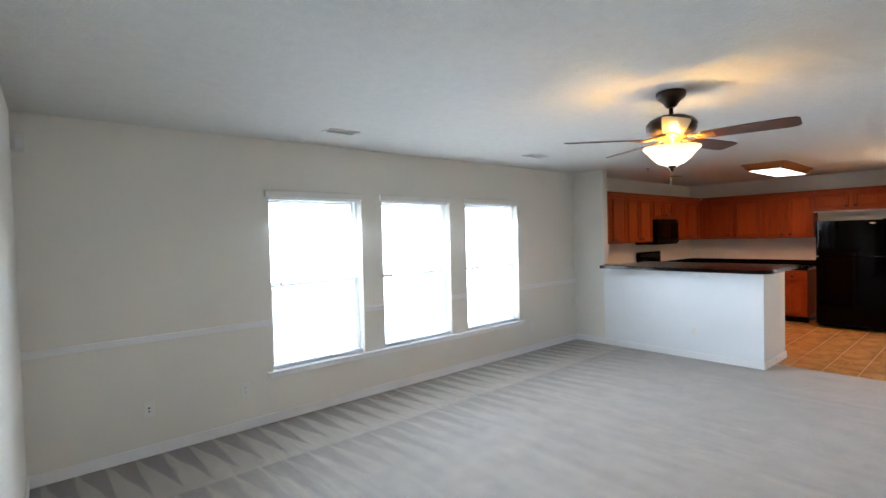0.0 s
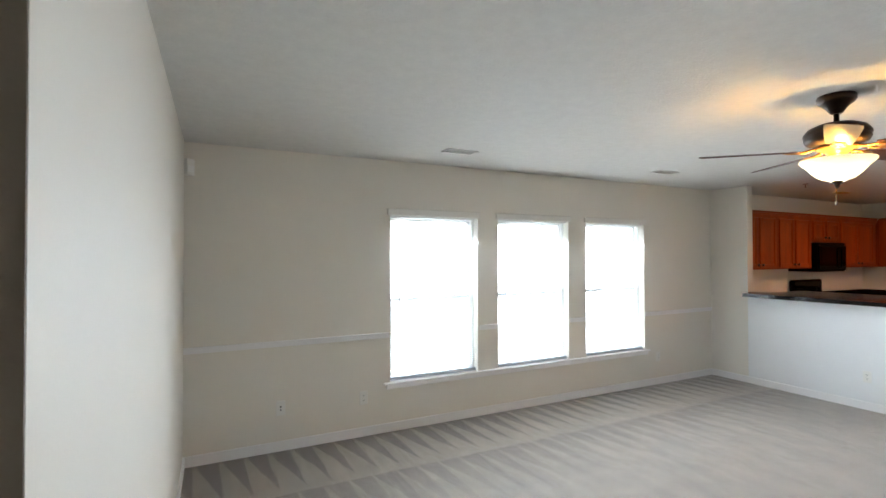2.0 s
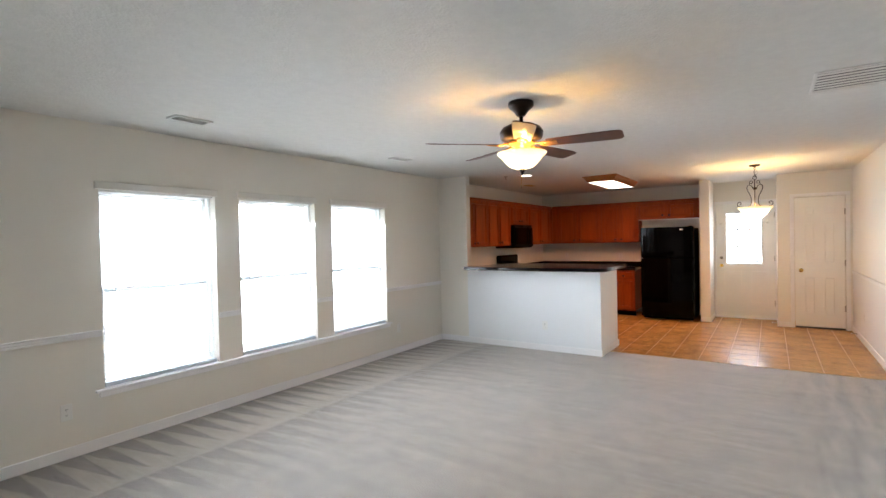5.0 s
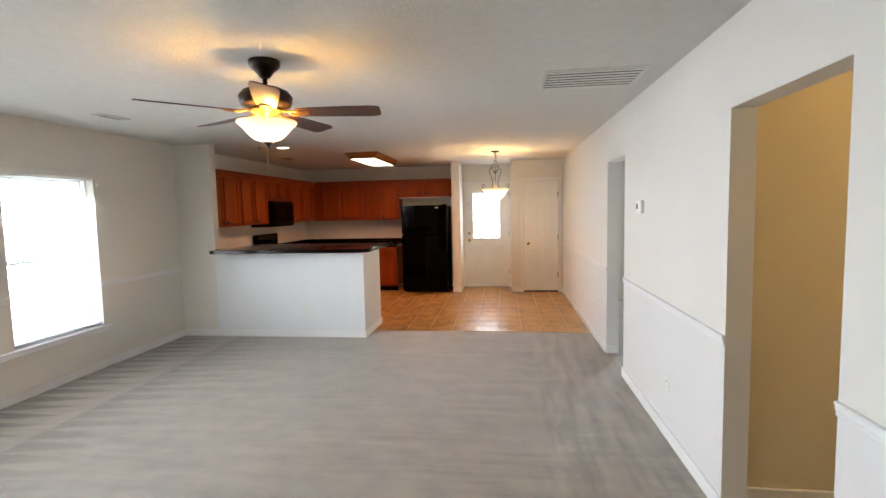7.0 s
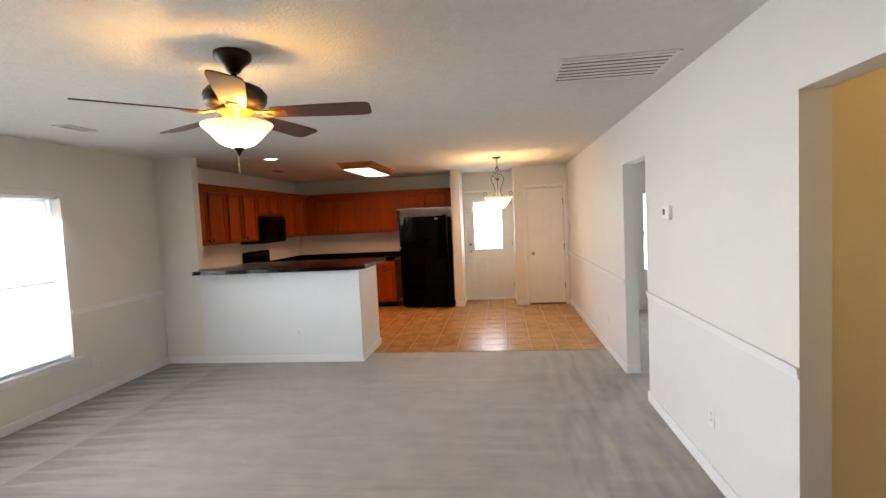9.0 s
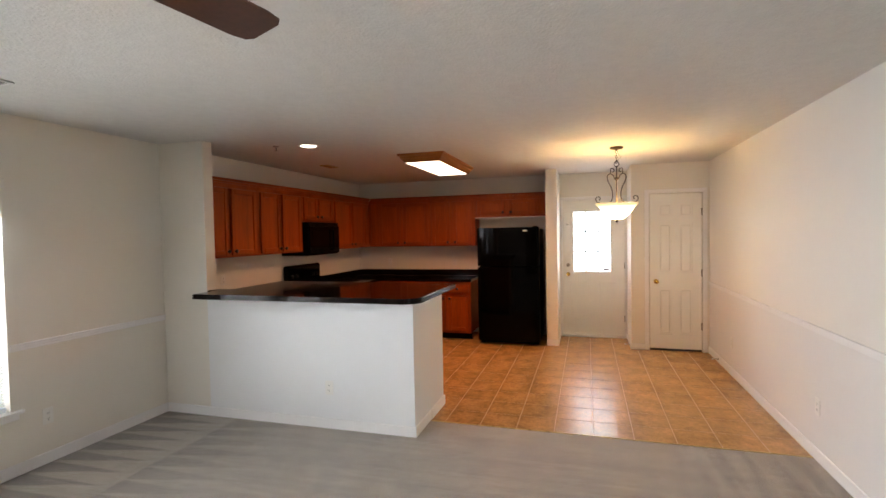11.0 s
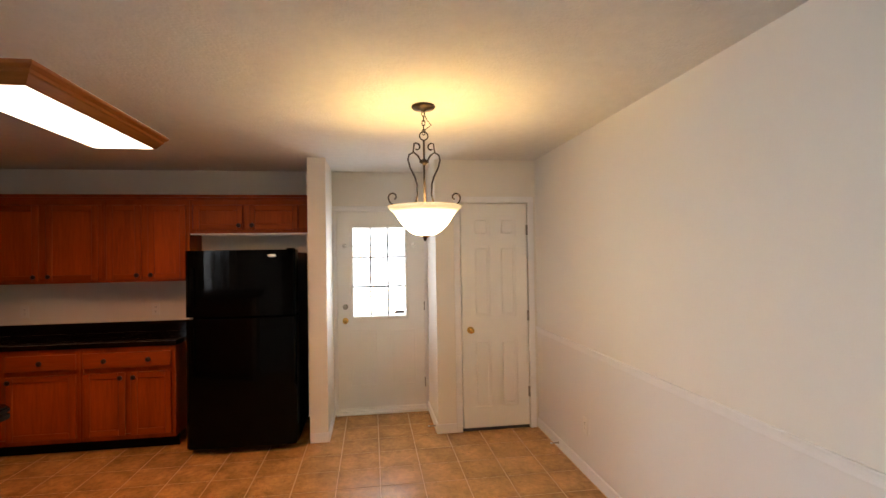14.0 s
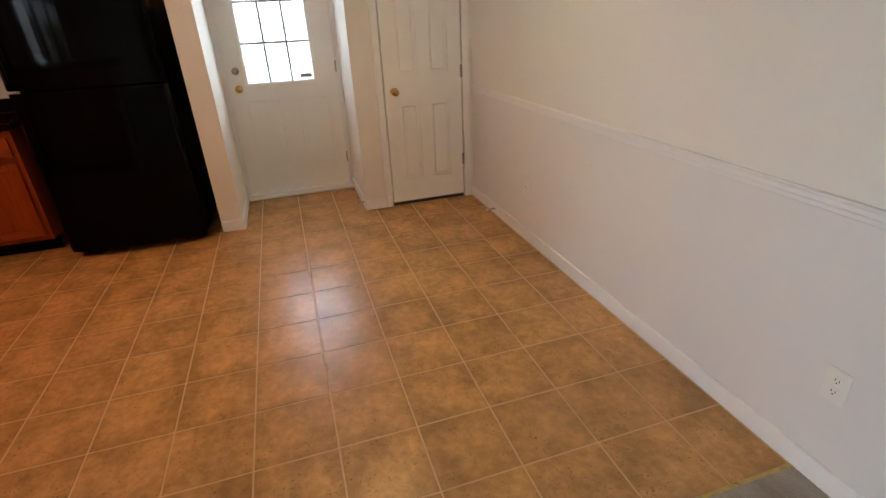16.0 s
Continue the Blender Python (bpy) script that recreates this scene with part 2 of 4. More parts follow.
M_WALL = mat("wall_paint", (0.79, 0.755, 0.68), 0.62, 0.025, 1.5, 180, 0.12, depth=0.0012)
M_SOUTH = mat("two_tone_wall_paint", (0.79, 0.755, 0.68), 0.62, 0.025, 1.5, 180, 0.12, depth=0.0012)
sn, sl = M_SOUTH.node_tree.nodes, M_SOUTH.node_tree.links
ssep, smix = sn.new("ShaderNodeSeparateXYZ"), sn.new("ShaderNodeMix")
smix.data_type = "RGBA"
sl.new(sn.new("ShaderNodeNewGeometry").outputs["Position"], ssep.inputs[0])
sl.new(node(M_SOUTH, "ShaderNodeMath", "GREATER_THAN", ssep.outputs[2], 0.892), smix.inputs["Factor"])
smix.inputs[6].default_value, smix.inputs[7].default_value = (0.765, 0.750, 0.735, 1), (0.77, 0.745, 0.695, 1)
sl.new(smix.outputs[2], sn["Principled BSDF"].inputs["Base Color"].links[0].from_node.inputs[0])
M_CEIL = mat("ceiling_texture", (0.68, 0.67, 0.64), 0.85, 0.05, 14, 66, 0.5, depth=0.008)
M_BAR_WALL = mat("bar_wall_paint", (0.79, 0.80, 0.805), 0.60, 0.025, 1.5, 180, 0.12, depth=0.0012)
M_TRIM = mat("trim_paint", (0.85, 0.84, 0.835), 0.38, 0.03, 4, 90, 0.05)
M_RAIL = mat("rail_paint", (0.80, 0.79, 0.785), 0.45, 0.03, 4, 90, 0.05)
M_DOOR = mat("door_paint", (0.86, 0.85, 0.81), 0.42, 0.03, 3, 110, 0.08)
# much darker than the cream walls, for the foyer and the wall's end
M_TAUPE = mat("dark_taupe", (0.19, 0.148, 0.105), 0.65, 0.04, 1.5, 180, 0.12, depth=0.0012)
# yellower than the cream walls: part of the lamp's warmth is painted in
M_HALL = mat("lamp_tinted_hall", (0.74, 0.64, 0.44), 0.65, 0.03, 1.5, 180, 0.12, depth=0.0012)
M_CARPET = carpet_material()
M_TILE = tile_material()
M_GROUT = mat("grout", (0.56, 0.345, 0.15), 0.6, 0.10, 8, 120, 0.3)
M_OAK_V = wood_material("oak_upright", (0.285, 0.050, 0.0045), "z")
M_OAK_Y = wood_material("oak_along_y", (0.285, 0.050, 0.0045), "y")
M_OAK_X = wood_material("oak_along_x", (0.285, 0.050, 0.0045), "x")
M_COUNTER = mat("dark_laminate", (0.006, 0.0032, 0.003), 0.06, 0.5, 30, 160, 0.0, spec=0.22)
M_BLACK = mat("black_enamel", (0.0015, 0.0015, 0.0016), 0.0, 0.15, 4, 300, 0.0, spec=0.075)
M_BLACK_SIDE = mat("black_textured", (0.003, 0.003, 0.0032), 0.42, 0.2, 6, 400, 0.2, spec=0.05)
M_GLASS_BLACK = mat("black_glass", (0.002, 0.002, 0.0022), 0.05, 0.1, 3, 50, 0.0, spec=0.1)
M_BRONZE = mat("bronze", (0.035, 0.022, 0.015), 0.38, 0.3, 20, 90, 0.1, metal=0.75)
M_BRASS = mat("brass", (0.75, 0.50, 0.14), 0.22, 0.12, 30, 120, 0.03, metal=1.0)
M_ANTIQUE = mat("antique_brass", (0.42, 0.23, 0.07), 0.38, 0.3, 30, 120, 0.05, metal=0.85)
M_NICKEL = mat("dull_nickel", (0.36, 0.33, 0.29), 0.35, 0.15, 30, 120, 0.05, metal=1.0)
M_KNOB = mat("dark_knob", (0.03, 0.018, 0.012), 0.35, 0.25, 40, 120, 0.05, metal=0.6)
M_BLADE = mat("walnut_blade", (0.095, 0.032, 0.016), 0.35, 0.35, 8, 60, 0.1, stretch=(1, 1, 4))
M_PLASTIC = mat("white_plastic", (0.80, 0.79, 0.75), 0.35, 0.02, 6, 200, 0.02)
M_DARK = mat("dark_slot", (0.03, 0.03, 0.03), 0.6, 0.2, 20, 100, 0.0)
M_DUCT = mat("duct_shade", (0.09, 0.09, 0.09), 0.8, 0.1, 20, 100, 0.0)
M_GRILLE = mat("grille_enamel", (0.74, 0.73, 0.70), 0.40, 0.03, 8, 150, 0.03)
M_VALANCE = mat("valance_cream", (0.80, 0.775, 0.72), 0.5, 0.03, 6, 100, 0.03)
M_SLAT = mat("blind_slat", (0.84, 0.84, 0.82), 0.40, 0.02, 6, 100, 0.03)
M_VINYL = mat("window_vinyl", (0.82, 0.83, 0.83), 0.35, 0.02, 6, 100, 0.02)
# white vinyl greyed and blued: its backlit shade is put into the colour
M_BACKLIT = mat("backlit_shade_vinyl", (0.56, 0.61, 0.66), 0.4, 0.03, 6, 100, 0.02)
M_GLASS = glass_material()
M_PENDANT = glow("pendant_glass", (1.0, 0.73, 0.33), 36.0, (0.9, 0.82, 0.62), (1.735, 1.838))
M_BOWL = glow("alabaster_glass", (1.0, 0.78, 0.42), 3.4, (0.9, 0.82, 0.62), (2.00, 2.085))
M_TUBE = glow("diffuser", (1.0, 0.90, 0.74), 5.0)
M_CAN = glow("lamp_face", (1.0, 0.92, 0.75), 7.0)
M_OUTSIDE = glow("bright_distance", (0.93, 0.97, 1.0), 8.0)
M_BEHIND = glow("bright_yard", (0.93, 0.97, 1.0), 3.2)
M_LAMP_OAK_Y = wood_material("lamp_oak_across", (0.29, 0.105, 0.024), "y", 0.30)
M_LAMP_OAK = wood_material("lamp_oak", (0.29, 0.105, 0.024), "x", 0.30)
M_STRIP = mat("brass_strip", (0.50, 0.36, 0.12), 0.30, 0.35, 20, 100, 0.05, metal=0.9)
M_RUBBER = mat("white_rubber", (0.6, 0.6, 0.58), 0.7, 0.05, 20, 100, 0.0)

# ---- helpers for shapes ----


def box(bm, x0, x1, y0, y1, z0, z1, bevel=0.0, seg=1):
    made = bmesh.ops.create_cube(bm, size=1.0)
    vs = made["verts"]
    c, s = Vector(((x0 + x1) / 2, (y0 + y1) / 2, (z0 + z1) / 2)), Vector((abs(x1 - x0), abs(y1 - y0), abs(z1 - z0)))
    for v in vs:
        v.co = Vector((v.co.x * s.x, v.co.y * s.y, v.co.z * s.z)) + c
    if bevel:
        edges = list({e for v in vs for e in v.link_edges})
        bmesh.ops.bevel(bm, geom=edges, offset=bevel, segments=seg, affect="EDGES", profile=0.5)
    return bm


def boxes(*dims, bevel=0.0):
    bm = bmesh.new()
    for d in dims:
        box(bm, *d, bevel=bevel)
    return bm


def lathe(profile, centre, seg=32, bm=None, axis="z"):
    """A turned shape from (radius, height) pairs round an upright or lying axis."""
    bm = bm or bmesh.new()
    rings = []
    for r, h in profile:
        ring = []
        for i in range(seg):
            a = 2 * math.pi * i / seg
            u, v = r * math.cos(a), r * math.sin(a)
            p = {"z": (u, v, h), "x": (h, u, v), "y": (u, h, v)}[axis]
            ring.append(bm.verts.new(Vector(p) + Vector(centre)))
        rings.append(ring)
    for a, b in zip(rings, rings[1:]):
        for i in range(seg):
            j = (i + 1) % seg
            bm.faces.new((a[i], a[j], b[j], b[i]))
    for ring in (rings[0], rings[-1]):
        bm.faces.new(ring)
    bmesh.ops.recalc_face_normals(bm, faces=bm.faces)
    for f in bm.faces:
        f.smooth = len(f.verts) == 4
    return bm


def tube(points, r, seg=8, bm=None):
    """A round bar swept along a line of points."""
    bm = bm or bmesh.new()
    pts = [Vector(p) for p in points]
    rings = []
    for i, p in enumerate(pts):
        way = (pts[min(i + 1, len(pts) - 1)] - pts[max(i - 1, 0)]).normalized()
        side = way.cross(Vector((0.31, 0.57, 0.76))).normalized()
        up = way.cross(side)
        rings.append([bm.verts.new(p + r * (math.cos(2 * math.pi * k / seg) * side + math.sin(2 * math.pi * k / seg) * up)) for k in range(seg)])
    for a, b in zip(rings, rings[1:]):
        for i in range(seg):
            j = (i + 1) % seg
            f = bm.faces.new((a[i], a[j], b[j], b[i]))
            f.smooth = True
    bm.faces.new(rings[0]), bm.faces.new(rings[-1])
    bmesh.ops.recalc_face_normals(bm, faces=bm.faces)
    return bm


def prism(outline, z0, z1, bevel=0.0):
    """A slab from an outline in plan."""
    bm = bmesh.new()
    f = bm.faces.new([bm.verts.new((x, y, z0)) for x, y in outline])
    top = bmesh.ops.extrude_face_region(bm, geom=[f])
    bmesh.ops.translate(bm, verts=[v for v in top["geom"] if isinstance(v, bmesh.types.BMVert)], vec=(0, 0, z1 - z0))
    bmesh.ops.recalc_face_normals(bm, faces=bm.faces)
    if bevel:
        bmesh.ops.bevel(bm, geom=[e for e in bm.edges if abs(e.verts[0].co.z - e.verts[1].co.z) < 1e-5], offset=bevel, segments=2, affect="EDGES")
    return bm


def mesh_of(name, bm, material):
    me = bpy.data.meshes.new(name)
    bm.to_mesh(me)
    bm.free()
    me.materials.append(material)
    return me


def thing(name, at, label, category, group="", kind=""):
    """An empty at the base of a thing, to hold its parts."""
    ob = new(name)
    ob.empty_display_size = 0.1
    ob.location = at
    return tagged(ob, label, category, group, kind)


def part(name, bm, material, parent, label=""):
    """One mesh, in world coordinates, under a thing or a part."""
    ob = new(name, mesh_of(name, bm, material))
    ob.parent = parent
    if parent.data is None:
        ob.matrix_parent_inverse = Matrix.Translation(-parent.location)
    return tagged(ob, label)


def single(name, bm, material, label, category, group="", kind=""):
    return tagged(new(name, mesh_of(name, bm, material)), label, category, group, kind)


def structure(name, bm, material, label, category):
    return single(name, bm, material, label, category, kind="structure")

# ---- the large structure ----
X0, Z1 = 0.34, CEIL
n_wall = [(-2.12, WINDOWS[0][0], WALL_N, 4.97, 0, Z1), (WINDOWS[2][1], 10.80, WALL_N, 4.97, 0, Z1)]
for (a0, a1), (b0, b1) in zip(WINDOWS, WINDOWS[1:]):
    n_wall.append((a1, b0, WALL_N, 4.97, 0, Z1))
for a0, a1 in WINDOWS:
    n_wall += [(a0, a1, WALL_N, 4.97, 0, WIN_LOW - 0.02), (a0, a1, WALL_N, 4.97, WIN_HIGH, Z1)]
structure("wall_north", boxes(*n_wall), M_WALL, "cream painted wall with three tall windows", "wall")
D1, D2, HEAD = (5.40, 6.12), (2.555, 3.37), 2.012
structure("wall_south", boxes((-2.12, D2[0], -0.483, WALL_S, 0, Z1), (D2[1], D1[0], -0.483, WALL_S, 0, Z1), (D1[1], 10.80, -0.483, WALL_S, 0, Z1),
                              (*D1, -0.483, WALL_S, HEAD, Z1), (*D2, -0.483, WALL_S, HEAD, Z1)), M_SOUTH, "cream painted wall with two plain openings", "wall")
WEST = pose(0.46, WALL_N, 0, 0, 0, -2.0)  # the entrance wall stands two degrees off square
WEST_LEN = 3.34


def west(bm):
    bm.transform(WEST)
    return bm


structure("wall_west", west(boxes((-0.12, 0, -WEST_LEN, 0.14, 0, Z1))), M_WALL, "cream painted wall ending beside the room's entrance", "wall")
DOOR_Y, DOOR_TOP = (0.595, 1.475), 2.035
structure("wall_east", boxes((WALL_E, 10.80, WALL_S, DOOR_Y[0] - 0.02, 0, Z1), (WALL_E, 10.80, DOOR_Y[1] + 0.02, WALL_N, 0, Z1),
                             (WALL_E, 10.80, DOOR_Y[0] - 0.02, DOOR_Y[1] + 0.02, DOOR_TOP + 0.015, Z1)), M_WALL, "cream painted kitchen end wall with the back door", "wall")
PAN_X, PAN_Y, PAN_TOP = 9.96, (-0.275, 0.337), 2.04
structure("pantry_wall", boxes((PAN_X, 10.08, WALL_S, PAN_Y[0] - 0.01, 0, Z1), (PAN_X, 10.08, PAN_Y[1] + 0.01, 0.565, 0, Z1),
                               (PAN_X, 10.08, PAN_Y[0] - 0.01, PAN_Y[1] + 0.01, PAN_TOP + 0.01, Z1), (10.08, WALL_E, 0.45, 0.565, 0, Z1)), M_WALL, "cream painted wall round the pantry", "wall")
structure("fridge_wall", boxes((9.945, WALL_E, 1.515, 1.668, 0, Z1)), M_WALL, "narrow cream wall between refrigerator and back door", "wall")
structure("post_wall", boxes((6.62, 6.73, 4.35, WALL_N, 0, Z1)), M_WALL, "short cream wall stub at the end of the bar", "wall")
structure("peninsula_wall", boxes((6.62, 6.73, 2.42, 4.35, 0, 1.078), (6.73, 7.40, 2.42, 2.52, 0, 1.078)), M_BAR_WALL, "white-painted half wall under the breakfast bar", "wall")
structure("wall_foyer", boxes((-2.12, -2.0, WALL_S, WALL_N, 0, Z1), (-2.0, X0, 3.0, 3.12, 0, Z1), (X0 - 0.16, X0 - 0.12, 1.42, 3.0, 0, Z1)), M_TAUPE, "dark taupe foyer wall", "wall")
structure("wall_end", west(boxes((-0.124, -0.001, -WEST_LEN - 0.005, -WEST_LEN, 0, Z1))), M_TAUPE, "dark taupe end of the entrance wall", "wall")
structure("ceiling", boxes((-2.12, 10.80, -4.2, 4.97, CEIL, 2.56)), M_CEIL, "white knockdown textured ceiling", "ceiling")
structure("floor", boxes((-2.12, 6.962, -0.483, WALL_N, -0.12, 0.004)), M_CARPET, "grey cut-pile carpet with vacuum strokes", "carpet")
kitchen_floor = structure("floor_kitchen", boxes((6.962, 10.80, WALL_S, WALL_N, -0.12, -0.0012)), M_GROUT, "tan square tile floor with pale joints", "floor")

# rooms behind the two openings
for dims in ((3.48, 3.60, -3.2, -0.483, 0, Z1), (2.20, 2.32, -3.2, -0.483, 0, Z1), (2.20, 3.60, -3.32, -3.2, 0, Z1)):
    structure("wall_hall", boxes(dims), M_HALL, "hall wall with the lamp's yellow tinted into its colour", "wall")
structure("floor_hall", boxes((2.20, 3.60, -3.32, -0.483, -0.12, 0.003)), M_CARPET, "grey-brown carpet in the hall", "carpet")
for dims in ((4.40, 4.52, -4.0, -0.483, 0, Z1), (4.40, 9.44, -4.12, -4.0, 0, Z1)):
    structure("wall_side_room", boxes(dims), M_WALL, "cream painted wall of the side room", "wall")
structure("wall_side_room", boxes((9.20, 9.32, -4.0, -2.6, 0, Z1), (9.20, 9.32, -1.36, -0.483, 0, Z1), (9.20, 9.32, -2.6, -1.36, 0, 0.60), (9.20, 9.32, -2.6, -1.36, 1.87, Z1)), M_WALL, "cream painted side room wall with a window", "wall")
structure("floor_side_room", boxes((4.40, 9.32, -4.0, -0.483, -0.12, 0.003)), M_CARPET, "grey carpet in the side room", "carpet")


def trim(name, dims, label="white painted baseboard", category="baseboard", bevel=0.004):
    return structure(name, boxes(*dims, bevel=bevel), M_TRIM, label, category)


B, T = 0.085, 0.013


trim("baseboard", [(0.46, 6.62, WALL_N - T, WALL_N, 0, B)])
structure("baseboard", west(boxes((0, T, -WEST_LEN, -T, 0, B), (-0.12, T, -WEST_LEN - T - 0.005, -WEST_LEN - 0.005, 0, B), bevel=0.004)), M_TRIM, "white painted baseboard", "baseboard")
trim("baseboard", [(6.62 - T, 6.62, 2.42, WALL_N - T, 0, B), (6.62 - T, 7.0, 2.42 - T, 2.42, 0, B), (7.0, 7.40, 2.42 - T - 0.006, 2.42, 0, B)])
trim("baseboard", [(-2.0, D2[0], WALL_S, WALL_S + T, 0, B), (D2[0], D2[0] + T, -0.483, WALL_S + T, 0, B)])
trim("baseboard", [(D2[1] - T, D1[0], WALL_S, WALL_S + T, 0, B), (D2[1] - T, D2[1], -0.483, WALL_S, 0, B), (D1[0], D1[0] + T, -0.483, WALL_S + T, 0, B)])
trim("baseboard", [(D1[1] - T, PAN_X, WALL_S, WALL_S + T, 0, B), (D1[1] - T, D1[1], -0.483, WALL_S, 0, B)])
trim("baseboard", [(PAN_X - T, PAN_X, 0.395, 0.565 + T, 0, B), (PAN_X, WALL_E, 0.565, 0.565 + T, 0, B)])
trim("baseboard", [(9.945 - T, 9.945, 1.515 - T, 1.668, 0, B), (9.945, WALL_E, 1.515 - T, 1.515, 0, B)])
trim("baseboard", [(3.48 - T, 3.48, -3.2, -0.483, 0, B)])


def rail(name, dims, material):
    """A stepped chair rail with a nosing on top; dims give its run, the wall face and the way it stands out."""
    bm = bmesh.new()
    for a0, a1, face, out, z in dims:
        for depth, low, high in ((0.008, -0.026, -0.006), (0.011, -0.008, 0.014), (0.016, 0.012, 0.024)):
            lo, hi = sorted((face, face + out * depth))
            box(bm, a0, a1, lo, hi, z + low, z + high, 0.003)
    return structure(name, bm, material, "pale moulded chair rail", "chair rail")


rail("chair_rail", [(0.46, WINDOWS[0][0] - 0.01, WALL_N, -1, 0.868), (3.03, 3.25, WALL_N, -1, 0.868), (4.19, 4.42, WALL_N, -1, 0.868), (5.37, 6.62, WALL_N, -1, 0.868)], M_TRIM)
rail("chair_rail", [(-2.0, D2[0], WALL_S, 1, 0.892), (D2[1], D1[0], WALL_S, 1, 0.892), (D1[1], PAN_X, WALL_S, 1, 0.892)], M_RAIL)
trim("threshold_strip", [(6.957, 6.971, WALL_S + T, 2.40, -0.003, 0.008)], "brass-coloured strip between carpet and tiles", "floor strip", 0.003).data.materials[0] = M_STRIP


def window(index, x0, x1):
    """A double-hung vinyl window with a raised blind inside the wall's return."""
    w = thing("window_%d" % index, ((x0 + x1) / 2, 4.93, WIN_LOW), "white vinyl double-hung window glowing with daylight", "window", kind="structure")
    f = 0.028
    part("window_frame", boxes((x0, x0 + f, 4.91, 4.975, WIN_LOW, WIN_HIGH), (x1 - f, x1, 4.91, 4.975, WIN_LOW, WIN_HIGH),
                               (x0 + f, x1 - f, 4.91, 4.975, WIN_HIGH - f, WIN_HIGH), (x0 + f, x1 - f, 4.91, 4.975, WIN_LOW, WIN_LOW + f), bevel=0.004), M_VINYL, w)
    mid = 1.175
    for name, y, z0, z1 in (("lower_sash", 4.915, WIN_LOW + f, mid + 0.02), ("upper_sash", 4.945, mid - 0.02, WIN_HIGH - f)):
        s = 0.024
        a, b = x0 + f, x1 - f
        outer, meeting = ((z0, z0 + s), (z1 - 0.032, z1)) if name == "lower_sash" else ((z1 - s, z1), (z0, z0 + 0.032))
        sash = part(name, boxes((a, a + s, y, y + 0.025, z0, z1), (b - s, b, y, y + 0.025, z0, z1), (a + s, b - s, y, y + 0.025, *outer), bevel=0.003), M_VINYL, w)
        # the meeting rail's shade against the daylight is in its colour
        part("meeting_rail", boxes((a + s, b - s, y, y + 0.025, *meeting), bevel=0.003), M_BACKLIT, sash)
        pane = part("pane", boxes((a + s, b - s, y + 0.010, y + 0.014, z0 + s, z1 - s)), M_GLASS, sash)
        pane.visible_shadow = False
    for lx in (x0 + 0.24, x1 - 0.24):
        part("sash_lock", boxes((lx - 0.03, lx + 0.03, 4.90, 4.915, mid + 0.0, mid + 0.02), bevel=0.003), M_NICKEL, w)


def blind(x0, x1):
    """A raised-tilt venetian blind: headrail, valance, open slats, bottom rail, cords and wand."""
    t = thing("window_blind", ((x0 + x1) / 2, 4.86, WIN_LOW), "white mini venetian blind lowered with open slats", "window blind", "blinds on the north windows")
    part("valance", boxes((x0 - 0.032, x1 + 0.012, 4.800, 4.826, 1.942, 2.002), bevel=0.004), M_VALANCE, t)
    part("headrail", boxes((x0 + 0.01, x1 - 0.01, 4.845, 4.875, 1.928, 1.953), bevel=0.003), M_SLAT, t)
    bm = boxes((x0 + 0.012, x1 - 0.012, -0.0125, 0.0125, -0.0006, 0.0006))
    bm.transform(pose(0, 4.862, 0, 0, 0, 0))
    me = mesh_of("slat", bm, M_SLAT)
    z = 0.495
    while z < 1.925:
        s = new("slat", me)
        s.parent, s.matrix_parent_inverse = t, Matrix.Translation(-t.location)
        s.location.z = z
        z += 0.0215
    # grey-blue stands for the shade line at the blind's foot
    part("bottom_rail", boxes((x0 + 0.012, x1 - 0.012, 4.845, 4.880, WIN_LOW + 0.003, WIN_LOW + 0.034), bevel=0.004), M_BACKLIT, t)
    for cx in (x0 + 0.16, x1 - 0.16):
        part("cord", boxes((cx - 0.0012, cx + 0.0012, 4.861, 4.863, WIN_LOW + 0.04, 1.89)), M_PLASTIC, t)
    part("tilt_wand", tube([(x0 + 0.09, 4.83, 1.90), (x0 + 0.092, 4.828, 1.15)], 0.004), M_PLASTIC, t)


for i, (wx0, wx1) in enumerate(WINDOWS):
    window(i + 1, wx0, wx1)
    blind(wx0, wx1)
trim("window_sill", [(2.035, 5.425, 4.790, 4.828, 0.425, WIN_LOW), *[(a, b, 4.828, 4.91, 0.425, WIN_LOW) for a, b in WINDOWS], (2.06, 5.40, 4.808, 4.828, 0.385, 0.425)], "white painted window stool with apron", "window sill", 0.003)
structure("backdrop", boxes((-1.0, 8.5, 7.2, 7.25, -0.5, 4.0)), M_OUTSIDE, "overexposed daylight outside the windows", "backdrop")
structure("backdrop", boxes((12.6, 12.65, -4.5, 4.0, -0.5, 4.0)), M_BEHIND, "overexposed daylight behind the house", "backdrop")
structure("ground", boxes((-60, 70, -60, 60, -0.5, -0.3)), mat("grass_ground", (0.07, 0.10, 0.035), 0.95, 0.4, 0.8, 30, 0.6), "green lawn round the house", "ground")
side = thing("window_4", (9.26, -1.98, 0.60), "white side room window full of daylight", "window", kind="structure")
part("window_frame", boxes((9.22, 9.30, -2.60, -2.55, 0.60, 1.87), (9.22, 9.30, -1.41, -1.36, 0.60, 1.87), (9.22, 9.30, -2.55, -1.41, 0.60, 0.65), (9.22, 9.30, -2.55, -1.41, 1.82, 1.87), (9.23, 9.29, -2.55, -1.41, 1.21, 1.25), bevel=0.003), M_VINYL, side)


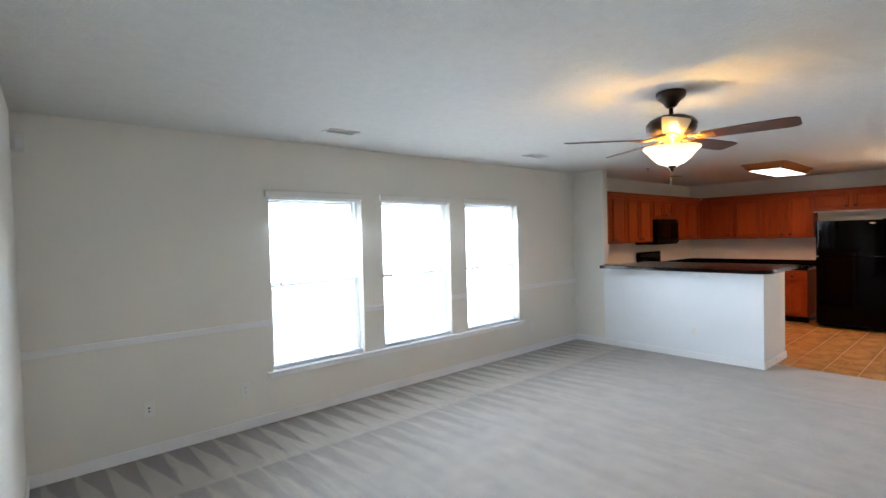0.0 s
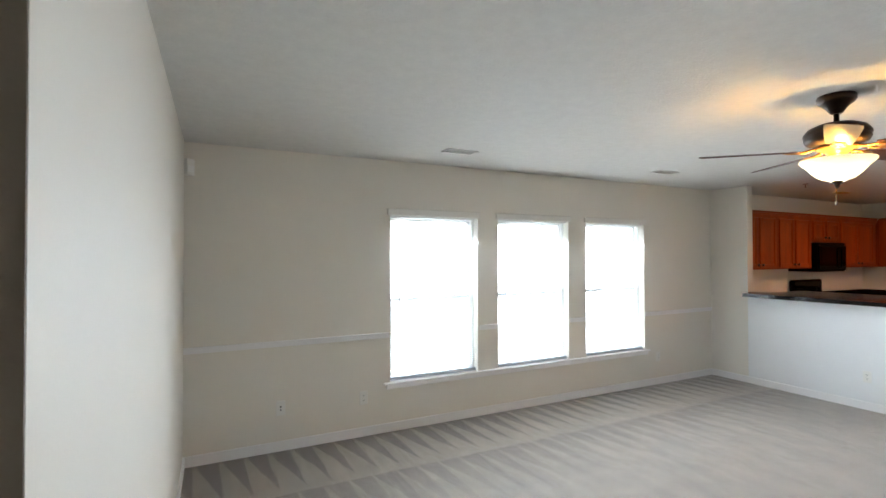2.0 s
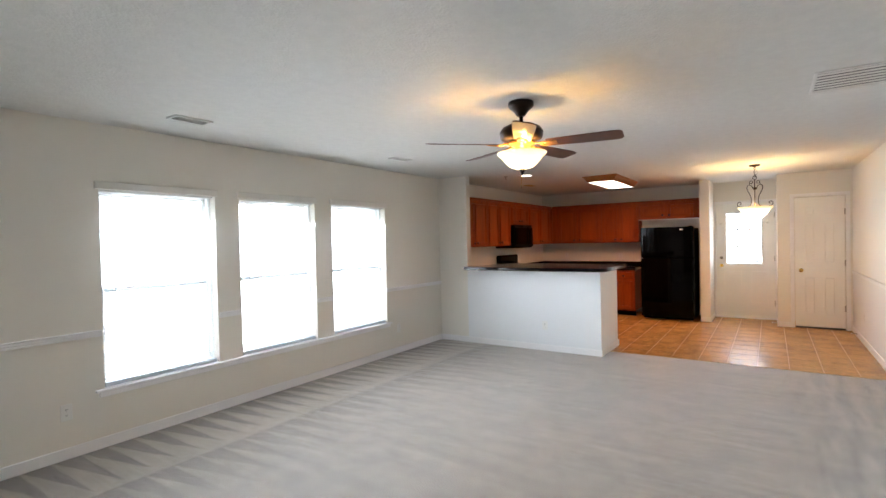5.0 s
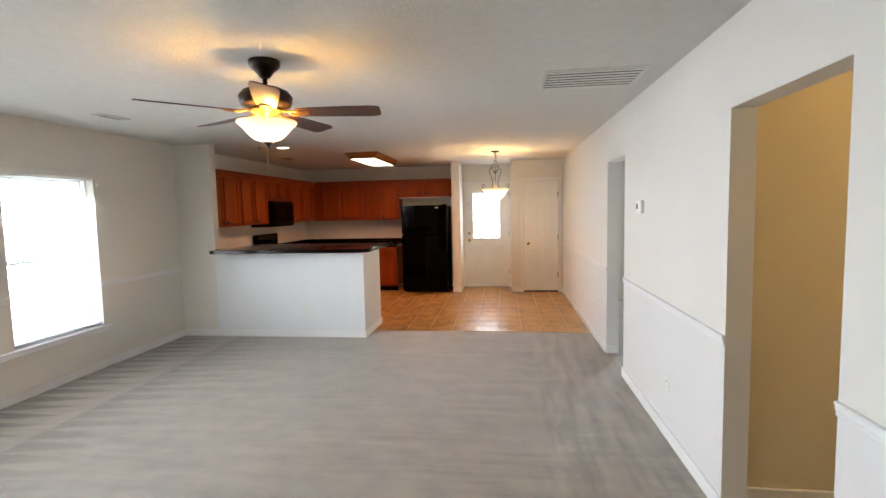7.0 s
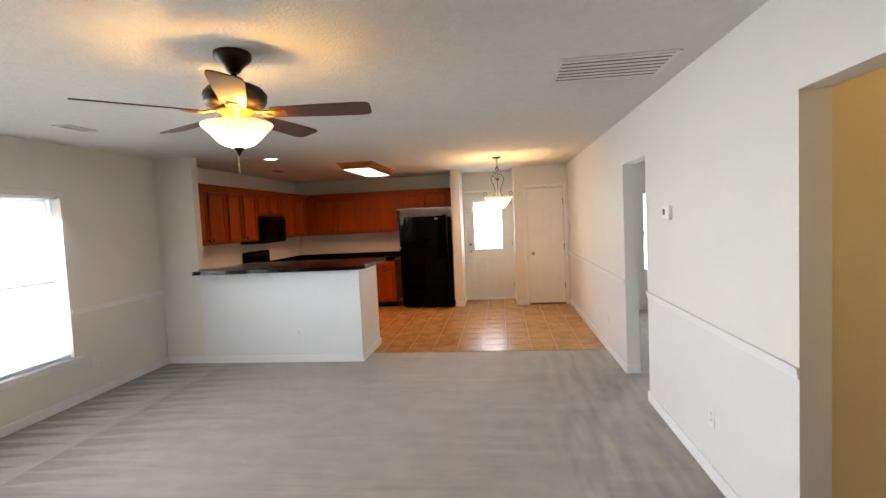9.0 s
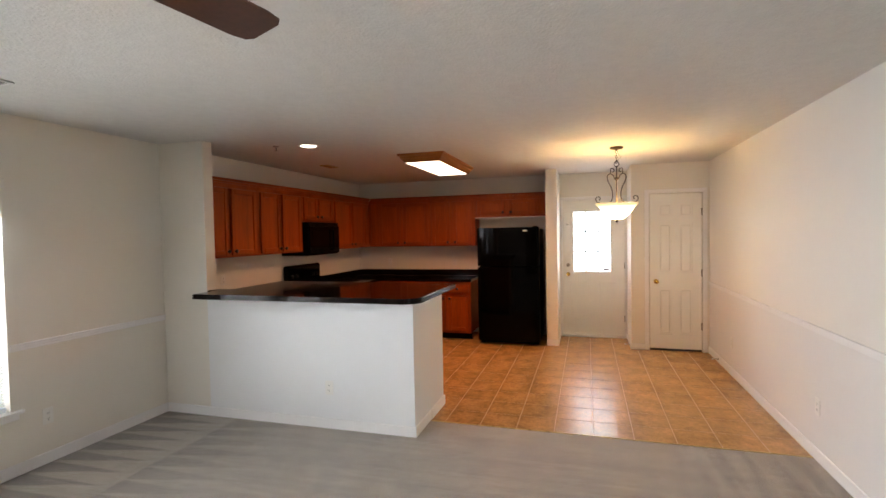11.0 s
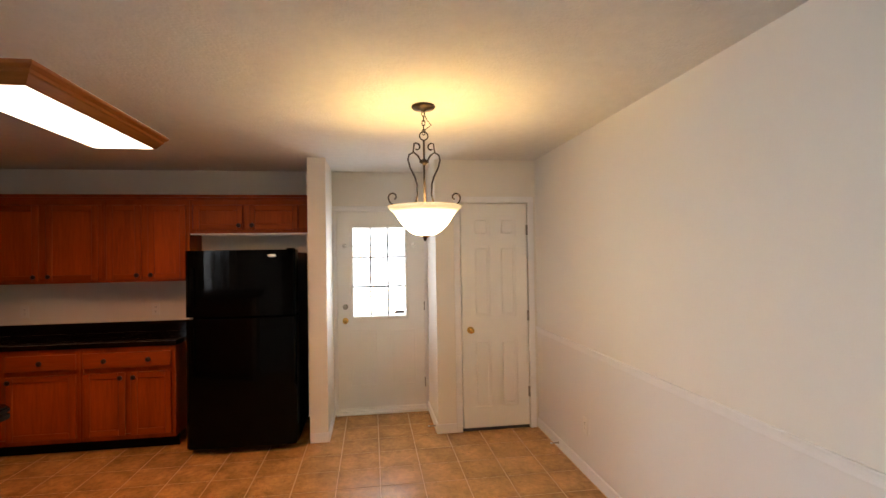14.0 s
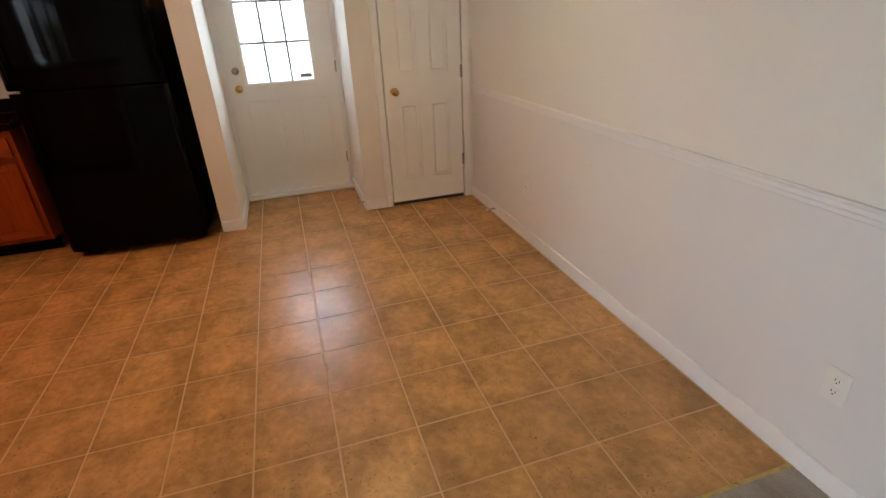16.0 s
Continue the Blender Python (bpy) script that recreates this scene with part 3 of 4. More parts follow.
def casing(name, x, y0, y1, top, w=0.057, sides=(True, True)):
    dims = [(x - 0.016, x, y0 - (w if sides[0] else 0), y1 + (w if sides[1] else 0), top, top + w)]
    if sides[0]:
        dims.append((x - 0.016, x, y0 - w, y0, 0, top))
    if sides[1]:
        dims.append((x - 0.016, x, y1, y1 + w, 0, top))
    return trim(name, dims, "white painted door casing", "door casing", 0.004)


def knob(bm, x, y, z, r=0.027):
    return lathe([(0.030, 0), (0.030, -0.006), (0.012, -0.012), (0.011, -0.030), (r * 0.8, -0.038), (r, -0.050), (r * 0.85, -0.062), (r * 0.3, -0.067)], (x, y, z), 20, bm, "x")


def hinge(z, x, y):
    bm = boxes((x - 0.006, x + 0.002, y - 0.012, y + 0.012, z - 0.045, z + 0.045), bevel=0.001)
    return tube([(x - 0.008, y, z - 0.047), (x - 0.008, y, z + 0.047)], 0.006, 8, bm)


def panel_door():
    """The six-panel pantry door."""
    d = thing("door_2", (PAN_X + 0.02, 0.03, 0.015), "white six-panel pantry door, closed, with brass knob", "door", kind="structure")
    y0, y1 = PAN_Y
    x, z0, z1 = PAN_X - 0.002, 0.030, PAN_TOP
    mid = (y0 + y1) / 2
    st, mu = 0.105, 0.085
    rails = [(z0, 0.215), (0.815, 1.02), (1.66, 1.745), (1.915, z1)]
    bm = bmesh.new()
    for a, b in ((y0, y0 + st), (y1 - st, y1), (mid - mu / 2, mid + mu / 2)):
        box(bm, x, x + 0.034, a, b, z0, z1)
    for a, b in rails:
        for c, e in ((y0 + st, mid - mu / 2), (mid + mu / 2, y1 - st)):
            box(bm, x, x + 0.034, c, e, a, b)
    part("slab", bm, M_DOOR, d)
    for c, e in ((y0 + st, mid - mu / 2), (mid + mu / 2, y1 - st)):
        for a, b in zip([r[1] for r in rails], [r[0] for r in rails[1:]]):
            pb = boxes((x + 0.012, x + 0.022, c, e, a, b))
            box(pb, x + 0.001, x + 0.014, c + 0.022, e - 0.022, a + 0.022, b - 0.022, 0.009)
            part("panel", pb, M_DOOR, d)
    # added dark strip fills the gap below the slab with its shade
    part("sweep", boxes((x + 0.003, x + 0.030, y0, y1, 0.003, z0)), M_DARK, d, "dark strip standing for the shaded gap under the door")
    part("door_knob", knob(None, x, 0.262, 0.905), M_BRASS, d, "polished brass door knob")
    for z in (0.33, 1.02, 1.80):
        part("hinge", hinge(z, x, y0 - 0.004), M_NICKEL, d)


def back_door():
    """The half-light back door."""
    y0, y1 = DOOR_Y
    x, z0, z1 = WALL_E + 0.02, 0.03, DOOR_TOP
    d = thing("door_1", (x, 1.035, z0), "white back door with a nine-light window and brass knob", "door", kind="structure")
    g0, g1, h0, h1 = 0.788, 1.318, 0.970, 1.870
    part("slab", boxes((x, x + 0.044, y0, g0, z0, z1), (x, x + 0.044, g1, y1, z0, z1), (x, x + 0.044, g0, g1, z0, h0), (x, x + 0.044, g0, g1, h1, z1)), M_DOOR, d)
    part("glazing_bead", boxes((x - 0.010, x, g0 - 0.03, g0, h0 - 0.03, h1 + 0.03), (x - 0.010, x, g1, g1 + 0.03, h0 - 0.03, h1 + 0.03),
                               (x - 0.010, x, g0, g1, h0 - 0.03, h0), (x - 0.010, x, g0, g1, h1, h1 + 0.03), bevel=0.004), M_DOOR, d)
    pane = part("pane", boxes((x + 0.028, x + 0.034, g0, g1, h0, h1)), M_GLASS, d)
    pane.visible_shadow = False
    for k in (1, 2):
        y, z = g0 + (g1 - g0) * k / 3, h0 + (h1 - h0) * k / 3
        # muntins darkened by colour, as if seen against the light
        part("muntin", boxes((x + 0.012, x + 0.024, y - 0.010, y + 0.010, h0, h1), bevel=0.002), M_BACKLIT, d)
        part("muntin", boxes((x + 0.011, x + 0.025, g0, g1, z - 0.010, z + 0.010), bevel=0.002), M_BACKLIT, d)
    for c, e in ((0.69, 0.95), (1.09, 1.36)):
        bm = boxes((x - 0.007, x, c, e, 0.265, 0.279), (x - 0.007, x, c, e, 0.815, 0.829), (x - 0.007, x, c, c + 0.014, 0.279, 0.815), (x - 0.007, x, e - 0.014, e, 0.279, 0.815), bevel=0.003)
        part("embossed_panel", box(bm, x - 0.003, x, c + 0.03, e - 0.03, 0.305, 0.79, 0.001), M_DOOR, d)
    part("door_knob", knob(None, x, 1.398, 0.932), M_BRASS, d, "polished brass door knob")
    part("deadbolt", lathe([(0.028, 0), (0.028, -0.010), (0.020, -0.014), (0.018, -0.024), (0.004, -0.026)], (x, 1.398, 1.072), 20, None, "x"), M_NICKEL, d, "dull nickel deadbolt")
    for z in (0.28, 1.06, 1.82):
        part("hinge", hinge(z, x, y0 - 0.004), M_NICKEL, d)
    part("sticker", boxes((x + 0.024, x + 0.027, 0.80, 0.90, 0.985, 1.02)), mat("grey_sticker", (0.25, 0.26, 0.28), 0.5, 0.1), d, "small grey sticker on the glass")
    # door sweep in the door's own paint
    part("sweep", boxes((x - 0.012, x - 0.001, y0, y1, 0.02, 0.05), bevel=0.003), M_DOOR, d)
    return x


panel_door()
bx = back_door()
casing("door_casing", PAN_X, PAN_Y[0] - 0.008, PAN_Y[1] + 0.008, PAN_TOP + 0.008, 0.055)
casing("door_casing", WALL_E, DOOR_Y[0] - 0.01, DOOR_Y[1] + 0.01, DOOR_TOP + 0.008, 0.045)
trim("door_jamb", [(WALL_E, 10.80, DOOR_Y[0] - 0.02, DOOR_Y[0] - 0.002, 0.024, DOOR_TOP), (WALL_E, 10.80, DOOR_Y[1] + 0.002, DOOR_Y[1] + 0.02, 0.024, DOOR_TOP), (WALL_E, 10.80, DOOR_Y[0] - 0.02, DOOR_Y[1] + 0.02, DOOR_TOP + 0.002, DOOR_TOP + 0.015), (10.73, 10.80, DOOR_Y[0] - 0.002, DOOR_Y[0] + 0.01, 0.024, DOOR_TOP), (10.73, 10.80, DOOR_Y[1] - 0.01, DOOR_Y[1] + 0.002, 0.024, DOOR_TOP), (10.73, 10.80, DOOR_Y[0], DOOR_Y[1], DOOR_TOP - 0.01, DOOR_TOP + 0.002)], "white painted back door jamb", "door jamb", 0.0)
trim("door_sill", [(10.60, 10.80, DOOR_Y[0] - 0.02, DOOR_Y[1] + 0.02, -0.003, 0.024)], "pale metal back door threshold", "door sill")
structure("pantry_back", boxes((10.08, WALL_E, WALL_S + 0.002, 0.45, 0.001, 0.004)), M_GROUT, "pantry floor", "floor")
for yy in (0.70, 1.40):
    single("rod_bracket", lathe([(0.022, 0), (0.022, -0.006), (0.012, -0.010), (0.010, -0.022), (0.002, -0.024)], (bx, yy, 1.69), 16, None, "x"), M_PLASTIC, "small white curtain rod bracket on the back door", "bracket", "rod brackets")
single("curtain_rod", tube([(bx - 0.020, 0.70, 1.69), (bx - 0.020, 1.40, 1.69)], 0.004), M_PLASTIC, "thin white sash curtain rod across the door glass", "curtain rod")

# ---- kitchen ----
UP_Y, UP_X, LOW_Y, LOW_X = 4.50, 10.34, 4.21, 10.05


def cabinet(name, wall, a0, a1, z0, z1, doors, label, group, drawers=(), toe=False, bevel=0.005):
    """A face-frame oak cabinet on the north (n) or east (e) wall; a runs along the wall, doors are (a0, a1, z0, z1)."""
    north = wall == "n"
    front = (LOW_Y if toe else UP_Y) if north else (LOW_X if toe else UP_X)
    back = WALL_N - 0.002 if north else WALL_E - 0.002

    def dims(p0, p1, d0, d1, q0, q1):
        return (p0, p1, d0, d1, q0, q1) if north else (d0, d1, p0, p1, q0, q1)

    at = ((a0 + a1) / 2, (front + back) / 2, z0) if north else ((front + back) / 2, (a0 + a1) / 2, z0)
    c = thing(name, at, label, "cabinet", group)
    along = M_OAK_X if north else M_OAK_Y
    bm = boxes(dims(a0 + 0.001, a1 - 0.001, front + 0.018, back, z0 + (0.10 if toe else 0.0), z1))
    part("body", bm, M_OAK_V, c)
    frame_bm = bmesh.new()
    lo = z0 + (0.10 if toe else 0.0)
    s = 0.022
    box(frame_bm, *dims(a0 + 0.001, a0 + s, front, front + 0.018, lo, z1), bevel=0.001)
    box(frame_bm, *dims(a1 - s, a1 - 0.001, front, front + 0.018, lo, z1), bevel=0.001)
    box(frame_bm, *dims(a0 + s, a1 - s, front, front + 0.0175, z1 - 0.045, z1), bevel=0.001)
    box(frame_bm, *dims(a0 + s, a1 - s, front, front + 0.0175, lo, lo + 0.045), bevel=0.001)
    part("face_frame", frame_bm, M_OAK_V, c)
    if toe:
        part("toe_kick", boxes(dims(a0, a1, front + 0.075, front + 0.09, 0.0, 0.10)), M_BLACK_SIDE, c)
    for d0, d1, e0, e1 in doors:
        f = 0.052
        door = part("door", boxes(dims(d0 + f - 0.004, d1 - f + 0.004, front - 0.007, front - 0.001, e0 + f - 0.004, e1 - f + 0.004)), M_OAK_V, c)
        for s0 in (d0, d1 - f):
            part("stile", boxes(dims(s0, s0 + f, front - 0.019, front - 0.001, e0, e1), bevel=bevel), M_OAK_V, door)
        for q0 in (e0, e1 - f):
            part("rail", boxes(dims(d0 + f, d1 - f, front - 0.0185, front - 0.0015, q0, q0 + f), bevel=bevel), along, door)
        mid = (a0 + a1) / 2
        ka = (d1 - 0.03) if (d0 + d1) / 2 < mid or len(doors) == 1 else (d0 + 0.03)
        kz = e1 - 0.04 if toe else e0 + 0.04
        part("handle", handle(ka, front - 0.019, kz, north), M_KNOB, door, "dark round knob")
    for d0, d1, e0, e1, count in drawers:
        dr = part("drawer", boxes(dims(d0, d1, front - 0.019, front - 0.001, e0, e1), bevel=0.004), along, c)
        for k in range(count):
            ka = d0 + (d1 - d0) * (k + 0.5) / count if count > 1 else (d0 + d1) / 2
            part("handle", handle(ka, front - 0.019, (e0 + e1) / 2, north), M_KNOB, dr, "dark round knob")
    return c


def handle(a, face, z, north):
    prof = [(0.009, 0), (0.007, -0.010), (0.010, -0.014), (0.020, -0.019), (0.019, -0.026), (0.007, -0.030)]
    return lathe(prof, (a, face, z) if north else (face, a, z), 14, None, "y" if north else "x")


UZ0, UZ1 = 1.385, 2.115
UPL, LOWL = "oak-stained wall cabinet with recessed panel doors", "oak-stained base cabinet with drawers over doors"
D0, D9 = 1.405, 2.065
cabinet("wall_cabinet", "n", 6.735, 7.545, UZ0, UZ1, [(6.765, 7.085, D0, D9), (7.125, 7.505, D0, D9)], UPL, "upper cabinets")
cabinet("wall_cabinet", "n", 7.545, 8.39, UZ0, UZ1, [(7.575, 7.925, D0, D9), (7.965, 8.345, D0, D9)], UPL, "upper cabinets")
cabinet("wall_cabinet", "n", 8.39, 9.16, 1.76, UZ1, [(8.41, 8.73, 1.785, D9), (8.77, 9.12, 1.785, D9)], "short oak wall cabinet above the microwave", "upper cabinets")
cabinet("wall_cabinet", "n", 9.16, 10.36, UZ0, UZ1, [(9.19, 9.68, D0, D9), (9.725, 10.20, D0, D9)], UPL, "upper cabinets")
cabinet("wall_cabinet", "e", 1.68, 2.75, 1.81, UZ1, [(1.80, 2.235, 1.84, D9), (2.29, 2.715, 1.84, D9)], "short oak wall cabinet above the refrigerator", "upper cabinets")
cabinet("wall_cabinet", "e", 2.75, 3.455, UZ0, UZ1, [(2.78, 3.095, D0, D9), (3.15, 3.435, D0, D9)], UPL, "upper cabinets")
cabinet("wall_cabinet", "e", 3.455, 4.498, UZ0, UZ1, [(3.50, 3.915, D0, D9), (3.97, 4.33, D0, D9)], UPL, "upper cabinets")
bm = boxes((6.735, 10.32, UP_Y - 0.012, UP_Y + 0.01, 2.115, 2.135), (6.735, 10.30, UP_Y - 0.03, UP_Y + 0.01, 2.135, 2.16), (UP_X - 0.012, UP_X + 0.01, 1.68, UP_Y - 0.012, 2.115, 2.135), (UP_X - 0.03, UP_X + 0.01, 1.68, UP_Y - 0.03, 2.135, 2.16), bevel=0.003)
structure("crown_moulding", bm, M_OAK_X, "oak crown moulding along the wall cabinets", "moulding")
part("light_valance", boxes((UP_X - 0.001, UP_X + 0.02, 1.69, 2.745, 1.795, 1.8095)), M_TRIM, bpy.data.objects["wall_cabinet.004"])

cabinet("base_cabinet", "e", 2.77, 3.50, 0, 0.862, [(2.80, 3.115, 0.135, 0.655), (3.155, 3.475, 0.135, 0.655)], LOWL, "base cabinets", [(2.80, 3.475, 0.695, 0.82, 2)], True)
cabinet("base_cabinet", "e", 3.50, 4.209, 0, 0.862, [(3.525, 4.04, 0.135, 0.655)], LOWL, "base cabinets", [(3.525, 4.04, 0.695, 0.82, 1)], True)
cabinet("base_cabinet", "n", 9.19, 10.066, 0, 0.862, [(9.215, 9.60, 0.135, 0.655), (9.62, 10.0, 0.135, 0.655)], LOWL, "base cabinets", [(9.215, 9.60, 0.695, 0.82, 1), (9.62, 10.0, 0.695, 0.82, 1)], True)
cabinet("base_cabinet", "n", 7.43, 8.405, 0, 0.862, [(7.45, 7.90, 0.135, 0.655), (7.92, 8.38, 0.135, 0.655)], LOWL, "base cabinets", [(7.45, 7.90, 0.695, 0.82, 1), (7.92, 8.38, 0.695, 0.82, 1)], True)
pc = thing("base_cabinet", (7.02, 3.4, 0), "oak peninsula cabinet behind the half wall", "cabinet", "base cabinets")
part("body", boxes((6.735, 7.385, 2.525, 4.18, 0.10, 1.07)), M_OAK_V, pc)
part("toe_kick", boxes((6.74, 7.31, 2.53, 4.18, 0, 0.10)), M_BLACK_SIDE, pc)
for k in range(3):
    part("door", boxes((7.387, 7.405, 2.55 + k * 0.54, 3.07 + k * 0.54, 0.13, 0.98), bevel=0.003), M_OAK_V, pc)

L_OUT = [(9.185, WALL_N - 0.001), (9.185, 4.18), (10.02, 4.18), (10.02, 2.755), (WALL_E - 0.001, 2.755), (WALL_E - 0.001, WALL_N - 0.001)]
counter = thing("worktop", (10.3, 4.4, 0.862), "glossy near-black laminate worktop with backsplash lip", "worktop")
part("slab", prism(L_OUT, 0.863, 0.902, 0.004), M_COUNTER, counter)
part("backsplash", boxes((9.185, WALL_E - 0.022, WALL_N - 0.02, WALL_N - 0.001, 0.903, 1.0), (WALL_E - 0.021, WALL_E - 0.001, 2.755, WALL_N - 0.001, 0.903, 1.0), bevel=0.003), M_COUNTER, counter)
counter2 = thing("worktop", (7.9, 4.5, 0.862), "glossy near-black laminate worktop beside the range", "worktop")
part("slab", boxes((6.737, 8.40, 4.19, WALL_N - 0.001, 0.863, 0.902), bevel=0.004), M_COUNTER, counter2)
part("backsplash", boxes((6.737, 8.40, WALL_N - 0.02, WALL_N - 0.001, 0.903, 1.0), bevel=0.003), M_COUNTER, counter2)

BAR_X0, BAR_X1, BAR_Y0 = 6.355, 7.46, 2.29
r = 0.13
arc = [(BAR_X0 + r - r * math.cos(a), BAR_Y0 + r - r * math.sin(a)) for a in [math.pi / 2 * k / 8 for k in range(9)]]
outline = [(BAR_X0, 4.26)] + arc + [(BAR_X1 - 0.03, BAR_Y0), (BAR_X1, BAR_Y0 + 0.03), (BAR_X1, 4.185), (6.735, 4.185), (6.735, 4.348), (6.618, 4.348), (6.618, 4.26)]
bar = thing("bar_top", (6.9, 3.4, 1.0785), "glossy near-black bar top with a rounded corner", "worktop")
part("edge_build_up", prism(outline, 1.0785, 1.0970, 0.003), M_COUNTER, bar)
part("slab", prism(outline, 1.0972, 1.120, 0.006), M_COUNTER, bar)


def refrigerator():
    """A black top-freezer refrigerator with bowed doors."""
    y0, y1 = 1.755, 2.615
    f = thing("refrigerator", (10.2, 2.2, 0), "glossy black top-freezer refrigerator on the tile floor", "refrigerator")
    part("body", boxes((9.985, 10.62, y0 + 0.006, y1 - 0.006, 0.03, 1.625), bevel=0.006), M_BLACK_SIDE, f)
    part("grille", boxes((9.93, 9.985, y0 + 0.02, y1 - 0.02, 0.012, 0.050), bevel=0.004), M_BLACK_SIDE, f)
    for name, z0, z1 in (("fridge_door", 0.055, 1.095), ("freezer_door", 1.11, 1.648)):
        n = 40
        front = []
        for i in range(n + 1):
            u = -1 + 2 * i / n
            edge = 0.018 if i in (0, n) else 0.0
            front.append((9.805 + 0.030 * u * u + edge, (y0 + y1) / 2 + u * (y1 - y0) / 2))
        outline = front + [(9.982, y1), (9.982, y0)]
        bm = prism(outline, z0, z1, 0.004)
        door = part(name, bm, M_BLACK, f)
        hz = (z0 + 0.06, z0 + 0.40) if z0 > 1 else (z1 - 0.42, z1 - 0.05)
        part("handle", boxes((9.805, 9.813, y1 - 0.075, y1 - 0.045, *hz), (9.813, 9.86, y1 - 0.072, y1 - 0.048, hz[0], hz[0] + 0.04), (9.813, 9.86, y1 - 0.072, y1 - 0.048, hz[1] - 0.04, hz[1]), bevel=0.004), M_BLACK, door)
    badge = lathe([(0.001, -0.003), (0.026, -0.002), (0.028, 0.004), (0.001, 0.005)], (0, 0, 0), 24, None, "x")
    for v in badge.verts:
        v.co = Vector((v.co.x + 9.814, v.co.y * 1.3 + 1.94, v.co.z * 0.45 + 1.60))
    part("badge", badge, M_PLASTIC, f, "small pale oval badge")
    for y in (y0 + 0.06, y1 - 0.06):
        part("foot", lathe([(0.018, 0), (0.018, 0.012), (0.010, 0.03)], (9.99, y, 0), 12), M_RUBBER, f)
        part("hinge_cap", boxes((9.93, 10.03, y - 0.03, y + 0.03, 1.649, 1.662), bevel=0.004), M_BLACK_SIDE, f) if y < 2 else None


refrigerator()


def cooker():
    """A black free-standing electric range."""
    x0, x1 = 8.412, 9.175
    c = thing("range", (8.79, 4.5, 0), "black free-standing electric range with rear control panel", "range")
    part("body", boxes((x0, x1, 4.19, 4.815, 0.02, 0.90), bevel=0.004), M_BLACK_SIDE, c)
    part("cooktop", boxes((x0 - 0.004, x1 + 0.004, 4.15, 4.74, 0.901, 0.918), bevel=0.004), M_GLASS_BLACK, c)
    bm = bmesh.new()
    box(bm, x0 - 0.01, x1 + 0.03, 4.745, 4.815, 0.905, 1.205, 0.03, 3)
    panel = part("control_panel", bm, M_BLACK, c)
    for kx in (8.50, 8.60, 8.99, 9.09):
        part("control_knob", lathe([(0.022, 0), (0.020, -0.018), (0.004, -0.020)], (kx, 4.744, 1.06), 14, None, "y"), M_BLACK_SIDE, panel)
    part("oven_door", boxes((x0 + 0.01, x1 - 0.01, 4.155, 4.189, 0.26, 0.87), bevel=0.006), M_BLACK, c)
    part("oven_handle", tube([(x0 + 0.06, 4.155, 0.83), (x0 + 0.06, 4.12, 0.83), (x1 - 0.06, 4.12, 0.83), (x1 - 0.06, 4.155, 0.83)], 0.011), M_BLACK, c)
    part("storage_drawer", boxes((x0 + 0.01, x1 - 0.01, 4.16, 4.189, 0.06, 0.245), bevel=0.006), M_BLACK, c)


def microwave():
    """A black over-the-range microwave."""
    x0, x1, z0, z1 = 8.40, 9.15, 1.335, 1.755
    m = thing("microwave", (8.78, 4.6, z0), "black over-the-range microwave under a short cabinet", "microwave")
    part("body", boxes((x0, x1, 4.43, 4.818, z0, z1), bevel=0.005), M_BLACK_SIDE, m)
    door = part("door", boxes((x0 + 0.004, x1 - 0.19, 4.405, 4.429, z0 + 0.02, z1 - 0.05), bevel=0.006), M_BLACK, m)
    part("door_glass", boxes((x0 + 0.06, x1 - 0.26, 4.402, 4.406, z0 + 0.07, z1 - 0.10)), M_GLASS_BLACK, door)
    part("handle", tube([(x1 - 0.215, 4.405, z0 + 0.06), (x1 - 0.215, 4.375, z0 + 0.07), (x1 - 0.215, 4.375, z1 - 0.10), (x1 - 0.215, 4.405, z1 - 0.09)], 0.009), M_BLACK, door)
    part("keypad", boxes((x1 - 0.185, x1 - 0.004, 4.407, 4.429, z0 + 0.02, z1 - 0.05), bevel=0.004), M_GLASS_BLACK, m)
    for k in range(5):
        part("vent_slat", boxes((x0 + 0.01, x1 - 0.01, 4.412, 4.429, z1 - 0.046 + k * 0.009, z1 - 0.041 + k * 0.009)), M_BLACK_SIDE, m)


cooker()
microwave()

# ---- lamps and ceiling fittings ----


